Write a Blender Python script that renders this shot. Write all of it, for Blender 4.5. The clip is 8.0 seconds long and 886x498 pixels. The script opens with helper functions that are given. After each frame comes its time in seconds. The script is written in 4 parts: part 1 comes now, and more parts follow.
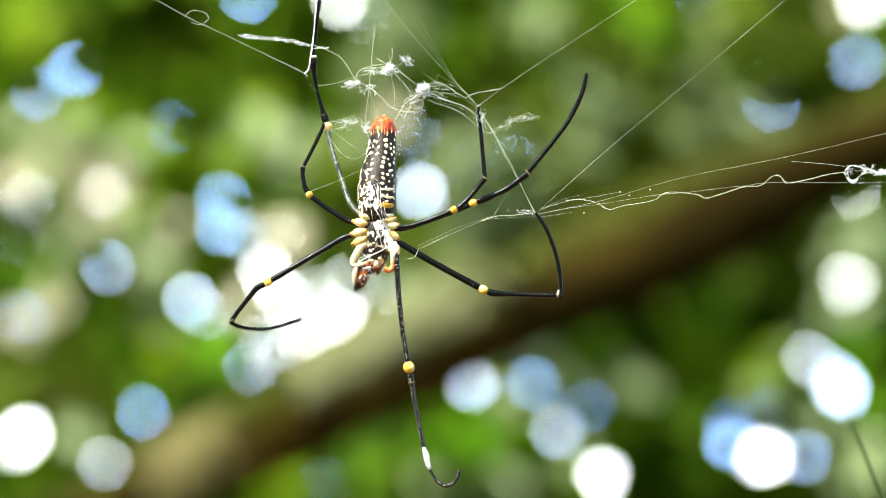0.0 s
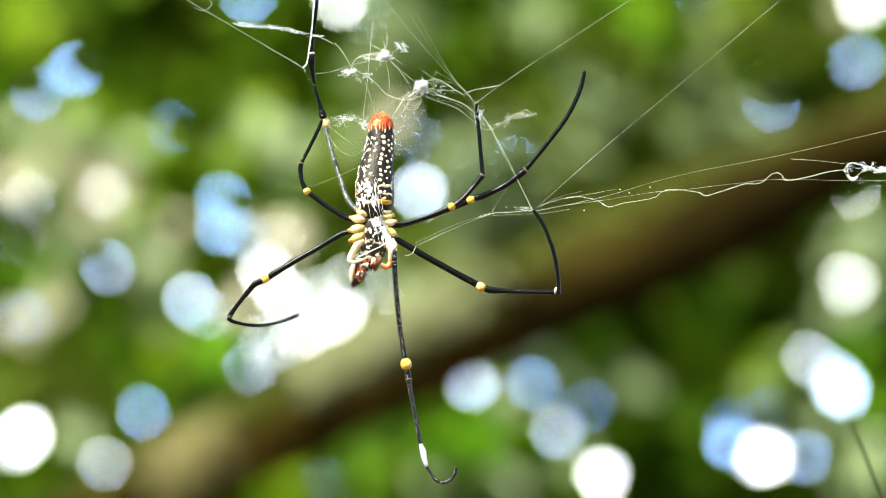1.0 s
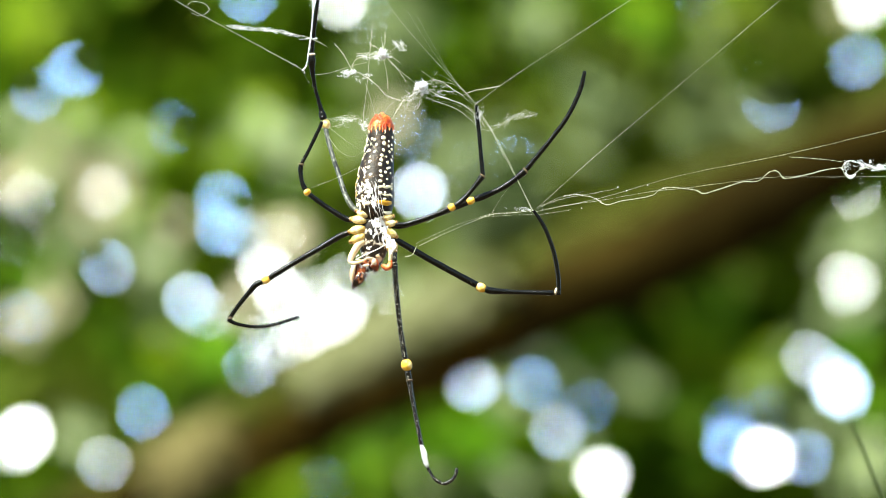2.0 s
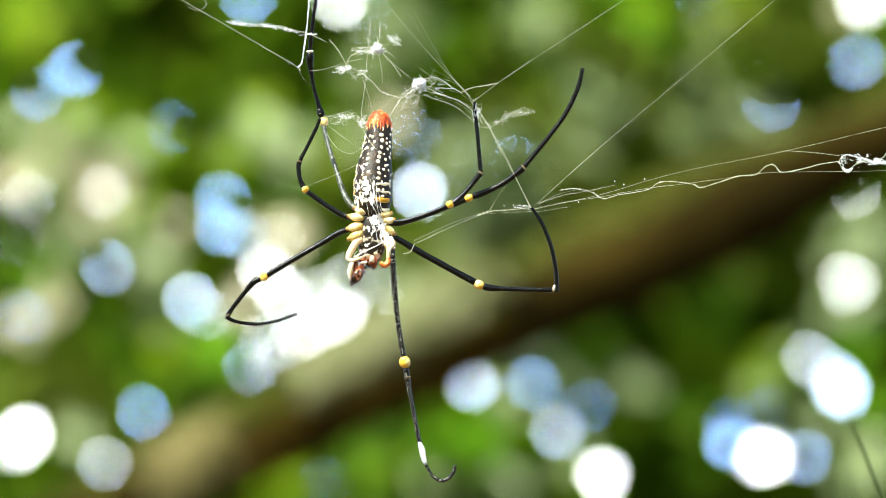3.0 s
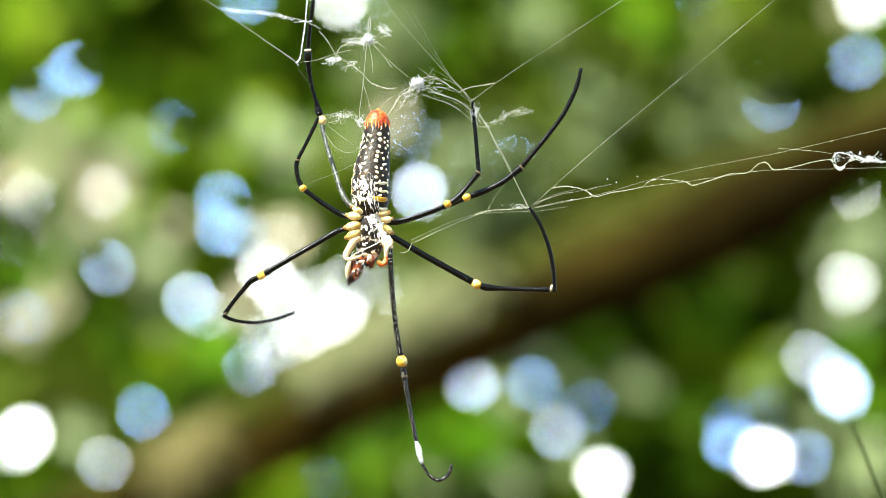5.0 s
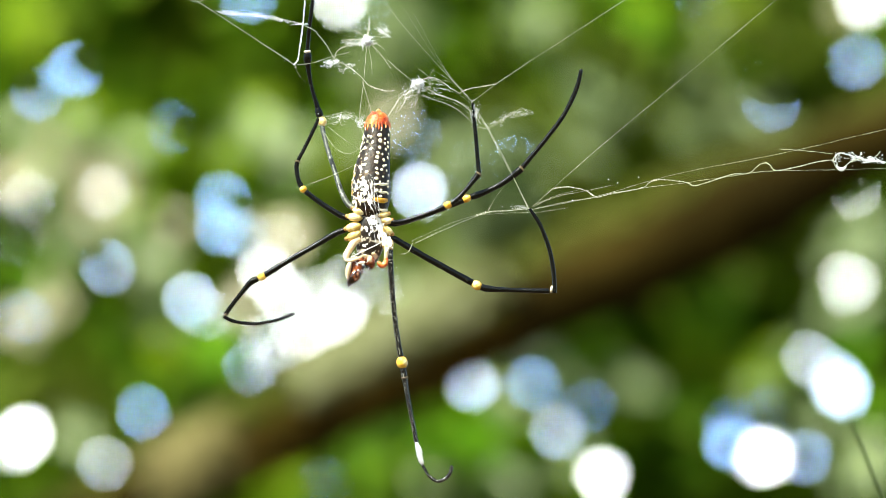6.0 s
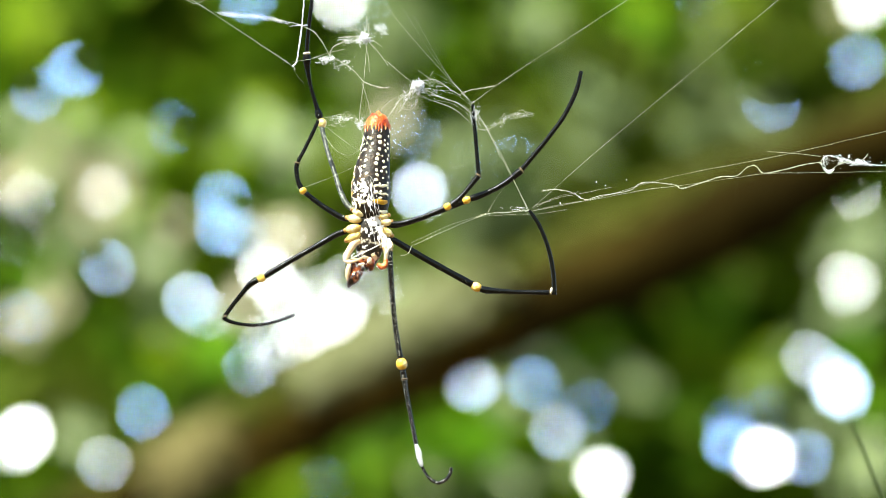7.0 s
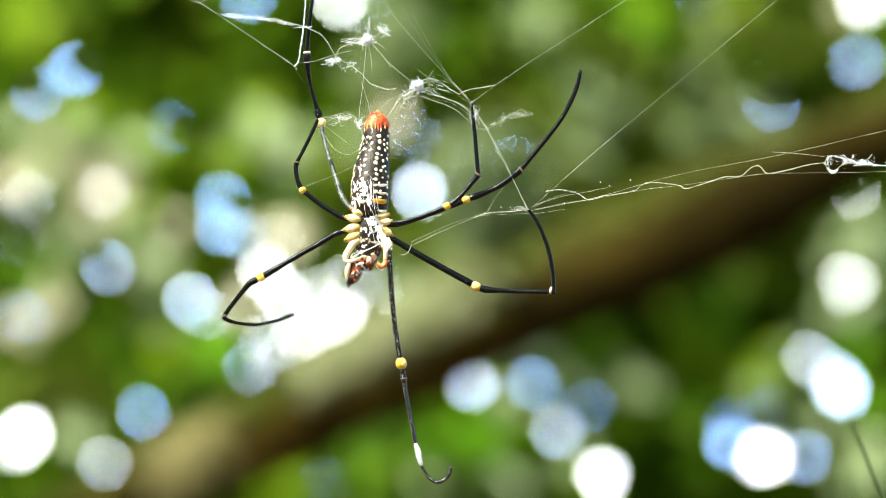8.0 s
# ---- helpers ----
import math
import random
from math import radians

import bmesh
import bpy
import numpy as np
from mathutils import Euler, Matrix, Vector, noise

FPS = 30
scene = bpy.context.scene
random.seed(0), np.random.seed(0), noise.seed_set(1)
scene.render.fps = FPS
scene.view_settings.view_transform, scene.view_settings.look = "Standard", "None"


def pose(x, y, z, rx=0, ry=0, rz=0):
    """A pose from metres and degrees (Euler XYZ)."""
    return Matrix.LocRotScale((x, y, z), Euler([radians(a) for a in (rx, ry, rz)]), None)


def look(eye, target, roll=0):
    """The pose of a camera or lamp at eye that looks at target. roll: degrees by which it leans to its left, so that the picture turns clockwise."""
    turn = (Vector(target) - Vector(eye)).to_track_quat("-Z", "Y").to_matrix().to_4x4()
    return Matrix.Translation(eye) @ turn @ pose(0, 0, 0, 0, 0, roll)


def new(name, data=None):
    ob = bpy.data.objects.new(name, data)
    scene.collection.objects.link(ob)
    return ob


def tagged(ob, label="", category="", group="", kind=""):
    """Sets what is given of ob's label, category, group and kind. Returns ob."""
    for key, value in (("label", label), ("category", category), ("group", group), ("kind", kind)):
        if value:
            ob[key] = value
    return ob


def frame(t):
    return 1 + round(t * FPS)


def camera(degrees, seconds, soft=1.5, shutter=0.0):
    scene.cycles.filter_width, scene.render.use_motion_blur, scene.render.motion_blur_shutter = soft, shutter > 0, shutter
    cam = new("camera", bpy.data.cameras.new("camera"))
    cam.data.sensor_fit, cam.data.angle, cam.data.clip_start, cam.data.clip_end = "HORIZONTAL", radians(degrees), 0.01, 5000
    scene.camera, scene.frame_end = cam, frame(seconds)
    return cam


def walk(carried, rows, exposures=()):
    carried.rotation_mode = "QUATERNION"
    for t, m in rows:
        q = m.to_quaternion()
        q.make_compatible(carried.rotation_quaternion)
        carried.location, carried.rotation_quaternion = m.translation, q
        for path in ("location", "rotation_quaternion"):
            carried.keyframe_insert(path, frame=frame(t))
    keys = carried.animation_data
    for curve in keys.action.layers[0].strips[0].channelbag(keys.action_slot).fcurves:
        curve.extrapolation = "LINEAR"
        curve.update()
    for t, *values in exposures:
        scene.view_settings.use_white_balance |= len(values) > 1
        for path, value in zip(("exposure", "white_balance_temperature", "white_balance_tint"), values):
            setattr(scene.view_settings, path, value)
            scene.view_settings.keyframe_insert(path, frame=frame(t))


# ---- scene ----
cam = camera(8.0, 8.0, 0.85)
walk(cam, [(0.0, pose(0, 0, 1.5, 108, 0, 0)), (8.0, pose(0, 0, 1.5, 108, 0, 0))], exposures=[(0.0, 1.75, 6700, 0), (8.0, 1.75, 6700, 0)])

# ---- lens: long, wide open, focused on the web ----
cam.data.dof.use_dof = True
cam.data.dof.focus_distance = 1.5
cam.data.dof.aperture_fstop = 16.8
cam.data.dof.aperture_blades = 0

# ---- world, sun, exposure ----
TO_SUN = Vector((-0.45, -0.62, 0.75)).normalized()
world = bpy.data.worlds.new("world")
scene.world = world
world.use_nodes = True
wn = world.node_tree.nodes
sky = wn.new("ShaderNodeTexSky")
sky.sky_type = "NISHITA"
sky.sun_disc = False
sky.sun_elevation = math.asin(TO_SUN.z)
sky.sun_rotation = math.atan2(TO_SUN.x, TO_SUN.y)
wn["Background"].inputs[1].default_value = 0.085
world.node_tree.links.new(sky.outputs[0], wn["Background"].inputs[0])
sun = new("sun", bpy.data.lights.new("sun", "SUN"))
sun.data.energy = 4.5
sun.data.angle = radians(0.5)
sun.data.color = (1.0, 0.95, 0.86)
sun.matrix_world = look(TO_SUN * 30, (0, 0, 0))

# ---- frames of reference ----
VIEW = pose(0, 0, 1.5, 108, 0, 0)
HALF = math.tan(radians(4.0))


def plane_at(depth):
    """A plane across the line of sight: x to the right, y up, z towards the camera. Metres."""
    return VIEW @ Matrix.Translation((0, 0, -depth))


def grid(depth):
    """Units of a plane's grid: 1568 across, origin in its upper left corner."""
    u = 2 * depth * HALF / 1568
    return lambda x, y, z=0.0: Vector(((x - 784) * u, (441 - y) * u, z * u))


WEB = plane_at(1.5)
w = grid(1.5)
UNIT = 2 * 1.5 * HALF / 1568


# ---- materials ----
def material(name, colour, rough=0.5, metal=0.0, spec=0.5):
    m = bpy.data.materials.new(name)
    m.use_nodes = True
    b = m.node_tree.nodes["Principled BSDF"]
    b.inputs["Base Color"].default_value = (*colour, 1)
    b.inputs["Roughness"].default_value = rough
    b.inputs["Metallic"].default_value = metal
    b.inputs["Specular IOR Level"].default_value = spec
    return m


def nodes_of(m):
    t = m.node_tree
    return t, t.nodes["Principled BSDF"], (lambda k: t.nodes.new("ShaderNode" + k)), t.links.new


def noise_node(m, scale, detail=3.0, rough=0.55):
    t, b, n, link = nodes_of(m)
    tc, nz = n("TexCoord"), n("TexNoise")
    nz.inputs["Scale"].default_value = scale
    nz.inputs["Detail"].default_value = detail
    nz.inputs["Roughness"].default_value = rough
    link(tc.outputs["Object"], nz.inputs["Vector"])
    return nz


def ramp(m, source, stops):
    t, b, n, link = nodes_of(m)
    r = n("ValToRGB")
    while len(r.color_ramp.elements) < len(stops):
        r.color_ramp.elements.new(0.5)
    for e, (p, c) in zip(r.color_ramp.elements, stops):
        e.position, e.color = p, (*c, 1)
    link(source, r.inputs[0])
    return r


def bump(m, source, strength, distance):
    t, b, n, link = nodes_of(m)
    bp = n("Bump")
    bp.inputs["Strength"].default_value = strength
    bp.inputs["Distance"].default_value = distance
    link(source, bp.inputs["Height"])
    link(bp.outputs[0], b.inputs["Normal"])


def mottled(name, stops, scale, rough=0.5, spec=0.5, relief=0.0, relief_scale=None):
    m = material(name, stops[0][1], rough, 0, spec)
    t, b, n, link = nodes_of(m)
    nz = noise_node(m, scale)
    link(ramp(m, nz.outputs[0], stops).outputs[0], b.inputs["Base Color"])
    if relief:
        bump(m, noise_node(m, relief_scale or scale * 3).outputs[0], 0.6, relief)
    return m


def leaf_material(name, stops, rough=0.45, through_light=0.3):
    m = material(name, stops[0][1], rough, 0, 0.04)
    t, b, n, link = nodes_of(m)
    g, tr, mix = n("NewGeometry"), n("BsdfTranslucent"), n("MixShader")
    rp = ramp(m, g.outputs["Random Per Island"], stops)
    nz = noise_node(m, 60.0)
    hsv, mr = n("HueSaturation"), n("MapRange")
    mr.inputs["To Min"].default_value, mr.inputs["To Max"].default_value = 0.75, 1.25
    link(nz.outputs[0], mr.inputs[0])
    link(mr.outputs[0], hsv.inputs["Value"])
    link(rp.outputs[0], hsv.inputs["Color"])
    link(hsv.outputs[0], b.inputs["Base Color"])
    link(hsv.outputs[0], tr.inputs["Color"])
    mix.inputs[0].default_value = through_light
    link(b.outputs[0], mix.inputs[1])
    link(tr.outputs[0], mix.inputs[2])
    link(mix.outputs[0], t.nodes["Material Output"].inputs[0])
    return m


LEG = mottled("leg_cuticle", [(0.0, (0.0014, 0.0016, 0.0012)), (0.62, (0.0024, 0.0028, 0.002)), (0.76, (0.03, 0.033, 0.024))],
              1900.0, 0.22, 0.22, 0.00014, 4200.0)
# grey paints the broad sun highlight along the raised femur
FEMUR_SHEEN = mottled("leg_sheen_cuticle", [(0.34, (0.008, 0.009, 0.007)), (0.52, (0.055, 0.062, 0.05)), (0.70, (0.22, 0.24, 0.20))],
               1300.0, 0.34, 0.5, 0.0001, 4000.0)
SPECKLED = mottled("speckled_leg_cuticle", [(0.0, (0.0020, 0.0020, 0.0015)), (0.57, (0.003, 0.003, 0.002)), (0.63, (0.30, 0.30, 0.25))],
                2300.0, 0.24, 0.4, 0.0001, 4000.0)
YELLOW = mottled("yellow_joint", [(0.34, (0.62, 0.30, 0.015)), (0.52, (0.76, 0.47, 0.06)), (0.66, (0.86, 0.70, 0.32))], 520.0, 0.45, 0.4, 0.0003, 1800.0)
CREAM = mottled("cream_cuticle", [(0.32, (0.58, 0.34, 0.06)), (0.50, (0.76, 0.56, 0.19)), (0.66, (0.87, 0.76, 0.48))], 620.0, 0.42, 0.4, 0.0003, 1800.0)
PALP = mottled("pale_palp_cuticle", [(0.35, (0.72, 0.50, 0.26)), (0.62, (0.88, 0.76, 0.55))], 620.0, 0.42)
DULL = mottled("dull_membrane", [(0.3, (0.02, 0.012, 0.006)), (0.7, (0.20, 0.14, 0.06))], 1500.0, 0.5)
PALE = mottled("pale_membrane", [(0.3, (0.55, 0.45, 0.30)), (0.7, (0.80, 0.75, 0.62))], 1500.0, 0.5)
ORANGE = mottled("orange_cuticle", [(0.36, (0.34, 0.030, 0.004)), (0.50, (0.62, 0.095, 0.010)), (0.62, (0.78, 0.26, 0.07)), (0.72, (0.85, 0.52, 0.28))], 480.0, 0.42, 0.5, 0.0006, 1300.0)
RUST = mottled("rust_cuticle", [(0.38, (0.020, 0.006, 0.002)), (0.50, (0.13, 0.026, 0.007)), (0.60, (0.36, 0.085, 0.022)), (0.70, (0.75, 0.45, 0.24))], 520.0, 0.26, 0.6, 0.0004, 1500.0)
ABDOMEN = mottled("abdomen_skin", [(0.40, (0.006, 0.004, 0.002)), (0.58, (0.024, 0.013, 0.005)), (0.72, (0.12, 0.072, 0.026))],
                  620.0, 0.48, 0.32, 0.00035, 1500.0)
AMBER = mottled("amber_cuticle", [(0.35, (0.16, 0.06, 0.012)), (0.65, (0.52, 0.32, 0.09))], 900.0, 0.4)
# palest stop paints highlights on the dark glossy tip
UMBER = mottled("umber_cuticle", [(0.40, (0.006, 0.003, 0.002)), (0.54, (0.035, 0.010, 0.004)), (0.64, (0.22, 0.06, 0.018)), (0.72, (0.60, 0.40, 0.25))], 560.0, 0.22, 0.6, 0.0003, 1500.0)
SPOT = mottled("cream_spot", [(0.35, (0.86, 0.77, 0.48)), (0.65, (0.90, 0.87, 0.72))], 800.0, 0.4)
STERNUM = mottled("sternum_skin", [(0.44, (0.008, 0.006, 0.004)), (0.56, (0.03, 0.02, 0.012)), (0.62, (0.62, 0.56, 0.46))],
                  560.0, 0.3, 0.5, 0.0003, 1500.0)
# sunlit top and shaded underside of the limb are put into these colours
LIT_TOP = mottled("moss", [(0.36, (0.017, 0.019, 0.003)), (0.49, (0.031, 0.034, 0.0055)), (0.60, (0.056, 0.057, 0.011))], 7.0, 0.9, 0.04, 0.006, 60.0)
BARK = mottled("bark", [(0.3, (0.007, 0.0047, 0.0005)), (0.55, (0.0155, 0.0105, 0.0012)), (0.75, (0.036, 0.025, 0.004))], 9.0, 0.9, 0.04, 0.006, 45.0)
BROWN_PATCH = mottled("dry_moss", [(0.35, (0.017, 0.0105, 0.0008)), (0.65, (0.040, 0.026, 0.003))], 30.0, 0.9, 0.05)
LIT_BEIGE = mottled("lichen", [(0.35, (0.075, 0.066, 0.022)), (0.65, (0.155, 0.138, 0.058))], 40.0, 0.9, 0.05)
SOIL = mottled("leaf_litter", [(0.3, (0.05, 0.035, 0.02)), (0.7, (0.13, 0.09, 0.05))], 3.0, 0.95, 0.2, 0.01, 20.0)
FOLIAGE = leaf_material("leaf_green", [(0.0, (0.034, 0.088, 0.002)), (0.5, (0.068, 0.15, 0.004)), (0.85, (0.13, 0.22, 0.010)), (1.0, (0.21, 0.30, 0.04))])
# darkest greens hold the shade deep inside the foliage
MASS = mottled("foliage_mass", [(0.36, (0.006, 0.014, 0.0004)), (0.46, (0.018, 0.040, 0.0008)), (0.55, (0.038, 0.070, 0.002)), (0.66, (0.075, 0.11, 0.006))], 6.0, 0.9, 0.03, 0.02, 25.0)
GREEN = leaf_material("leaf_fresh_green", [(0.0, (0.046, 0.12, 0.004)), (1.0, (0.085, 0.18, 0.008))])
# lime, vivid and pale green leaves: the sun on them is in the colour
SUN_LIME = leaf_material("leaf_sun_lime", [(0.0, (0.13, 0.24, 0.004)), (1.0, (0.23, 0.34, 0.012))])
SUN_VIVID = leaf_material("leaf_sun_vivid_green", [(0.0, (0.07, 0.20, 0.004)), (1.0, (0.13, 0.28, 0.010))])
SUN_PALE = leaf_material("leaf_sun_pale_green", [(0.0, (0.34, 0.45, 0.20)), (1.0, (0.47, 0.55, 0.32))])
SHOOT = mottled("green_shoot", [(0.3, (0.012, 0.028, 0.004)), (0.7, (0.03, 0.05, 0.008))], 300.0, 0.6, 0.2)
DRAB = leaf_material("leaf_drab", [(0.0, (0.05, 0.085, 0.004)), (0.6, (0.085, 0.13, 0.008)), (1.0, (0.14, 0.18, 0.02))])
SUN_OLIVE = leaf_material("leaf_sun_olive", [(0.0, (0.066, 0.092, 0.007)), (0.6, (0.115, 0.148, 0.018)), (1.0, (0.19, 0.22, 0.05))])
# pale olive that imitates lit haze between the far leaves
HAZE_OLIVE = leaf_material("leaf_haze_olive", [(0.0, (0.13, 0.18, 0.065)), (1.0, (0.21, 0.265, 0.13))])
PALE_LIT_TOP = mottled("pale_moss", [(0.35, (0.075, 0.082, 0.032)), (0.65, (0.15, 0.158, 0.082))], 25.0, 0.9, 0.05)
# cream of sun-struck leaves, painted as their own colour
SUN_STRAW = leaf_material("leaf_sun_straw", [(0.0, (0.60, 0.55, 0.36)), (1.0, (0.74, 0.69, 0.50))])

SILK = material("silk", (0.90, 0.93, 0.95), 0.2, 0, 1.0)
_t, _b, _n, _link = nodes_of(SILK)
_tr, _mx = _n("BsdfTranslucent"), _n("MixShader")
_tr.inputs["Color"].default_value = (0.90, 0.92, 0.93, 1)
_mx.inputs[0].default_value = 0.55
_link(_b.outputs[0], _mx.inputs[1])
_link(_tr.outputs[0], _mx.inputs[2])
_link(_mx.outputs[0], _t.nodes["Material Output"].inputs[0])

# white of the silk strands and of the glare painted on the body
SILK_GLARE = mottled("silk_glare", [(0.35, (0.80, 0.80, 0.78)), (0.65, (0.93, 0.93, 0.92))], 2500.0, 0.5)

THREAD = material("silk_thread", (0.80, 0.82, 0.66), 0.25, 0, 0.8)
_t, _b, _n, _link = nodes_of(THREAD)
_tr, _cl, _mx, _my = _n("BsdfTranslucent"), _n("BsdfTransparent"), _n("MixShader"), _n("MixShader")
_tr.inputs["Color"].default_value = (0.84, 0.86, 0.68, 1)
_mx.inputs[0].default_value, _my.inputs[0].default_value = 0.5, 0.34
_link(_b.outputs[0], _mx.inputs[1])
_link(_tr.outputs[0], _mx.inputs[2])
_link(_mx.outputs[0], _my.inputs[1])
_link(_cl.outputs[0], _my.inputs[2])
_link(_my.outputs[0], _t.nodes["Material Output"].inputs[0])

SKY = bpy.data.materials.new("bright_sky")
SKY.use_nodes = True
_t = SKY.node_tree
_t.nodes.clear()


def _node(kind, **values):
    n = _t.nodes.new("ShaderNode" + kind)
    for key, value in values.items():
        n.inputs[key].default_value = value
    return n


_out, _em, _tc, _nz = _node("OutputMaterial"), _node("Emission", Strength=8.5), _node("TexCoord"), _node("TexNoise", Scale=1.1)
_t.links.new(_tc.outputs["Object"], _nz.inputs["Vector"])
_cloud = _node("MapRange", **{"From Min": 0.56, "From Max": 0.70})
_t.links.new(_nz.outputs[0], _cloud.inputs[0])
_sum = _cloud.outputs[0]
# white patches added behind single gaps so that these look blown out
for _place, _size in (((-2.45, 0.30, 0), 0.62), ((-0.15, 0.12, 0), 0.34), ((-2.14, -1.5, 0), 0.22), ((-1.6, -0.5, 0), 0.22), ((0.72, -1.36, 0), 0.27), ((2.03, -1.31, 0), 0.20), ((1.0, -1.43, 0), 0.17), ((-2.65, -1.17, 0), 0.26), ((0.18, -1.05, 0), 0.27), ((2.5, -0.40, 0), 0.55), ((2.65, 1.55, 0), 0.4), ((-0.80, -0.42, 0), 0.62), ((-0.65, 1.57, 0), 0.24), ((-1.09, -0.09, 0), 0.32), ((2.6, 0.30, 0), 0.25)):
    _far = _t.nodes.new("ShaderNodeVectorMath")
    _far.operation = "DISTANCE"
    _far.inputs[1].default_value = _place
    _t.links.new(_tc.outputs["Object"], _far.inputs[0])
    _edge = _node("MapRange", **{"From Min": _size, "From Max": _size * 0.5})
    _t.links.new(_far.outputs["Value"], _edge.inputs[0])
    _max = _t.nodes.new("ShaderNodeMath")
    _max.operation = "MAXIMUM"
    _t.links.new(_sum, _max.inputs[0])
    _t.links.new(_edge.outputs[0], _max.inputs[1])
    _sum = _max.outputs[0]
_mix = _t.nodes.new("ShaderNodeMix")
_mix.data_type = "RGBA"
_mix.inputs[6].default_value, _mix.inputs[7].default_value = (0.35, 0.575, 1.08, 1), (0.92, 0.93, 0.95, 1)
_t.links.new(_sum, _mix.inputs[0])
_t.links.new(_mix.outputs[2], _em.inputs[0])
_t.links.new(_em.outputs[0], _out.inputs[0])


# ---- mesh tools ----
def mesh_object(name, verts, faces, mat, parent=None, label="", smooth=True):
    me = bpy.data.meshes.new(name)
    me.from_pydata(verts, [], faces)
    me.polygons.foreach_set("use_smooth", [smooth] * len(me.polygons))
    me.materials.append(mat)
    me.update()
    ob = new(name, me)
    if parent:
        ob.parent = parent
    if label:
        tagged(ob, label)
    return ob


def spline(points, steps):
    """A smooth curve through points, with a value carried along as fourth number."""
    p = [np.array(q, float) for q in points]
    p = [2 * p[0] - p[1]] + p + [2 * p[-1] - p[-2]]
    out = []
    for i in range(1, len(p) - 2):
        for k in range(steps):
            s = k / steps
            a, b, c, d = p[i - 1:i + 3]
            out.append(0.5 * (2 * b + (c - a) * s + (2 * a - 5 * b + 4 * c - d) * s * s + (3 * b - a - 3 * c + d) * s ** 3))
    out.append(p[-2])
    return out


class Shape:
    """Collects tubes and blobs of one part."""

    def __init__(self):
        self.v, self.f = [], []

    def tube(self, points, steps=6, sides=8, flat=1.0, wobble=0.0):
        """points: (x, y, z, radius) in metres."""
        c = spline(points, steps)
        n, base = len(c), len(self.v)
        for i, q in enumerate(c):
            d = Vector(c[min(i + 1, n - 1)][:3] - c[max(i - 1, 0)][:3])
            if d.length < 1e-12:
                d = Vector((0, 1, 0))
            d.normalize()
            side = d.cross(Vector((0, 0, 1)))
            side = side.normalized() if side.length > 1e-4 else Vector((1, 0, 0))
            up = side.cross(d)
            for k in range(sides):
                a = 2 * math.pi * k / sides
                r = q[3] * (1 + wobble * (random.random() - 0.5))
                self.v.append(Vector(q[:3]) + side * math.cos(a) * r + up * math.sin(a) * r * flat)
        for i in range(n - 1):
            for k in range(sides):
                a, b = base + i * sides + k, base + i * sides + (k + 1) % sides
                self.f.append((a, b, b + sides, a + sides))
        self.f.append(tuple(base + k for k in range(sides))[::-1])
        self.f.append(tuple(base + (n - 1) * sides + k for k in range(sides)))
        return self

    def blob(self, centre, radii, turn=0.0, rings=8, sides=12, rough=0.0):
        base, ct, st = len(self.v), math.cos(turn), math.sin(turn)
        for i in range(rings + 1):
            th = math.pi * i / rings
            for k in range(sides):
                a = 2 * math.pi * k / sides
                f = 1 + rough * (random.random() - 0.5)
                x, y, z = math.sin(th) * math.cos(a) * radii[0] * f, math.cos(th) * radii[1] * f, math.sin(th) * math.sin(a) * radii[2] * f
                self.v.append(Vector((centre[0] + x * ct - y * st, centre[1] + x * st + y * ct, centre[2] + z)))
        for i in range(rings):
            for k in range(sides):
                a, b = base + i * sides + k, base + i * sides + (k + 1) % sides
                self.f.append((a, a + sides, b + sides, b))
        return self

    def part(self, name, mat, parent=None, label=""):
        return mesh_object(name, self.v, self.f, mat, parent, label)


LEAN = 0.26


def lean(points):
    """The abdomen leans back towards its tail."""
    return [(*p[:3], (p[3] if len(p) > 3 else 0.0) - (388 - p[1]) * LEAN) for p in points]


def run(points):
    """Control points on the web's grid, (x, y, radius, z) in its units, as metres."""
    return [(*w(p[0], p[1], p[3] if len(p) > 3 else 0.0), p[2] * UNIT) for p in points]


# ---- ground, sky, distance ----
def ground():
    n, size = 60, 3000.0
    ax = np.sign(np.linspace(-1, 1, n)) * np.abs(np.linspace(-1, 1, n)) ** 4 * size
    v = [(x, y, 0.12 * noise.noise(Vector((x * 0.25, y * 0.25, 0))) - 0.05) for y in ax for x in ax]
    f = [(j * n + i, j * n + i + 1, (j + 1) * n + i + 1, (j + 1) * n + i) for j in range(n - 1) for i in range(n - 1)]
    tagged(mesh_object("ground", v, f, SOIL), "brown forest floor of soil and leaf litter", "ground", kind="structure")


def sky_backdrop():
    v = [(-4.5, -3, 0), (4.5, -3, 0), (4.5, 3, 0), (-4.5, 3, 0)]
    ob = mesh_object("backdrop", v, [(0, 1, 2, 3)], SKY)
    ob.matrix_world = plane_at(40.0)
    tagged(ob, "bright hazy sky behind the forest canopy", "sky", kind="structure")


# ---- the canopy: a mass of foliage with gaps ----
CANOPY = 10.0
CANOPY_UNIT = 2 * CANOPY * HALF / 1568
# gaps between the leaves: place on the canopy's grid and radius; broken ones with their number of holes
GAPS_WEST = [(42, 768, 14), (28, 790, 9), (470, 482, 9), (252, 728, 6.6), (184, 820, 6.4), (392, 352, 6.8), (392, 402, 6.8), (425, 415, 4.6), (190, 472, 6.6), (335, 530, 7.8), (130, 124, 8), (438, -8, 7),
             (66, 166, 5.4), (44, 562, 4.6), (490, 420, 4), (302, 226, 4.8), (36, 420, 2.4), (440, 650, 4)]
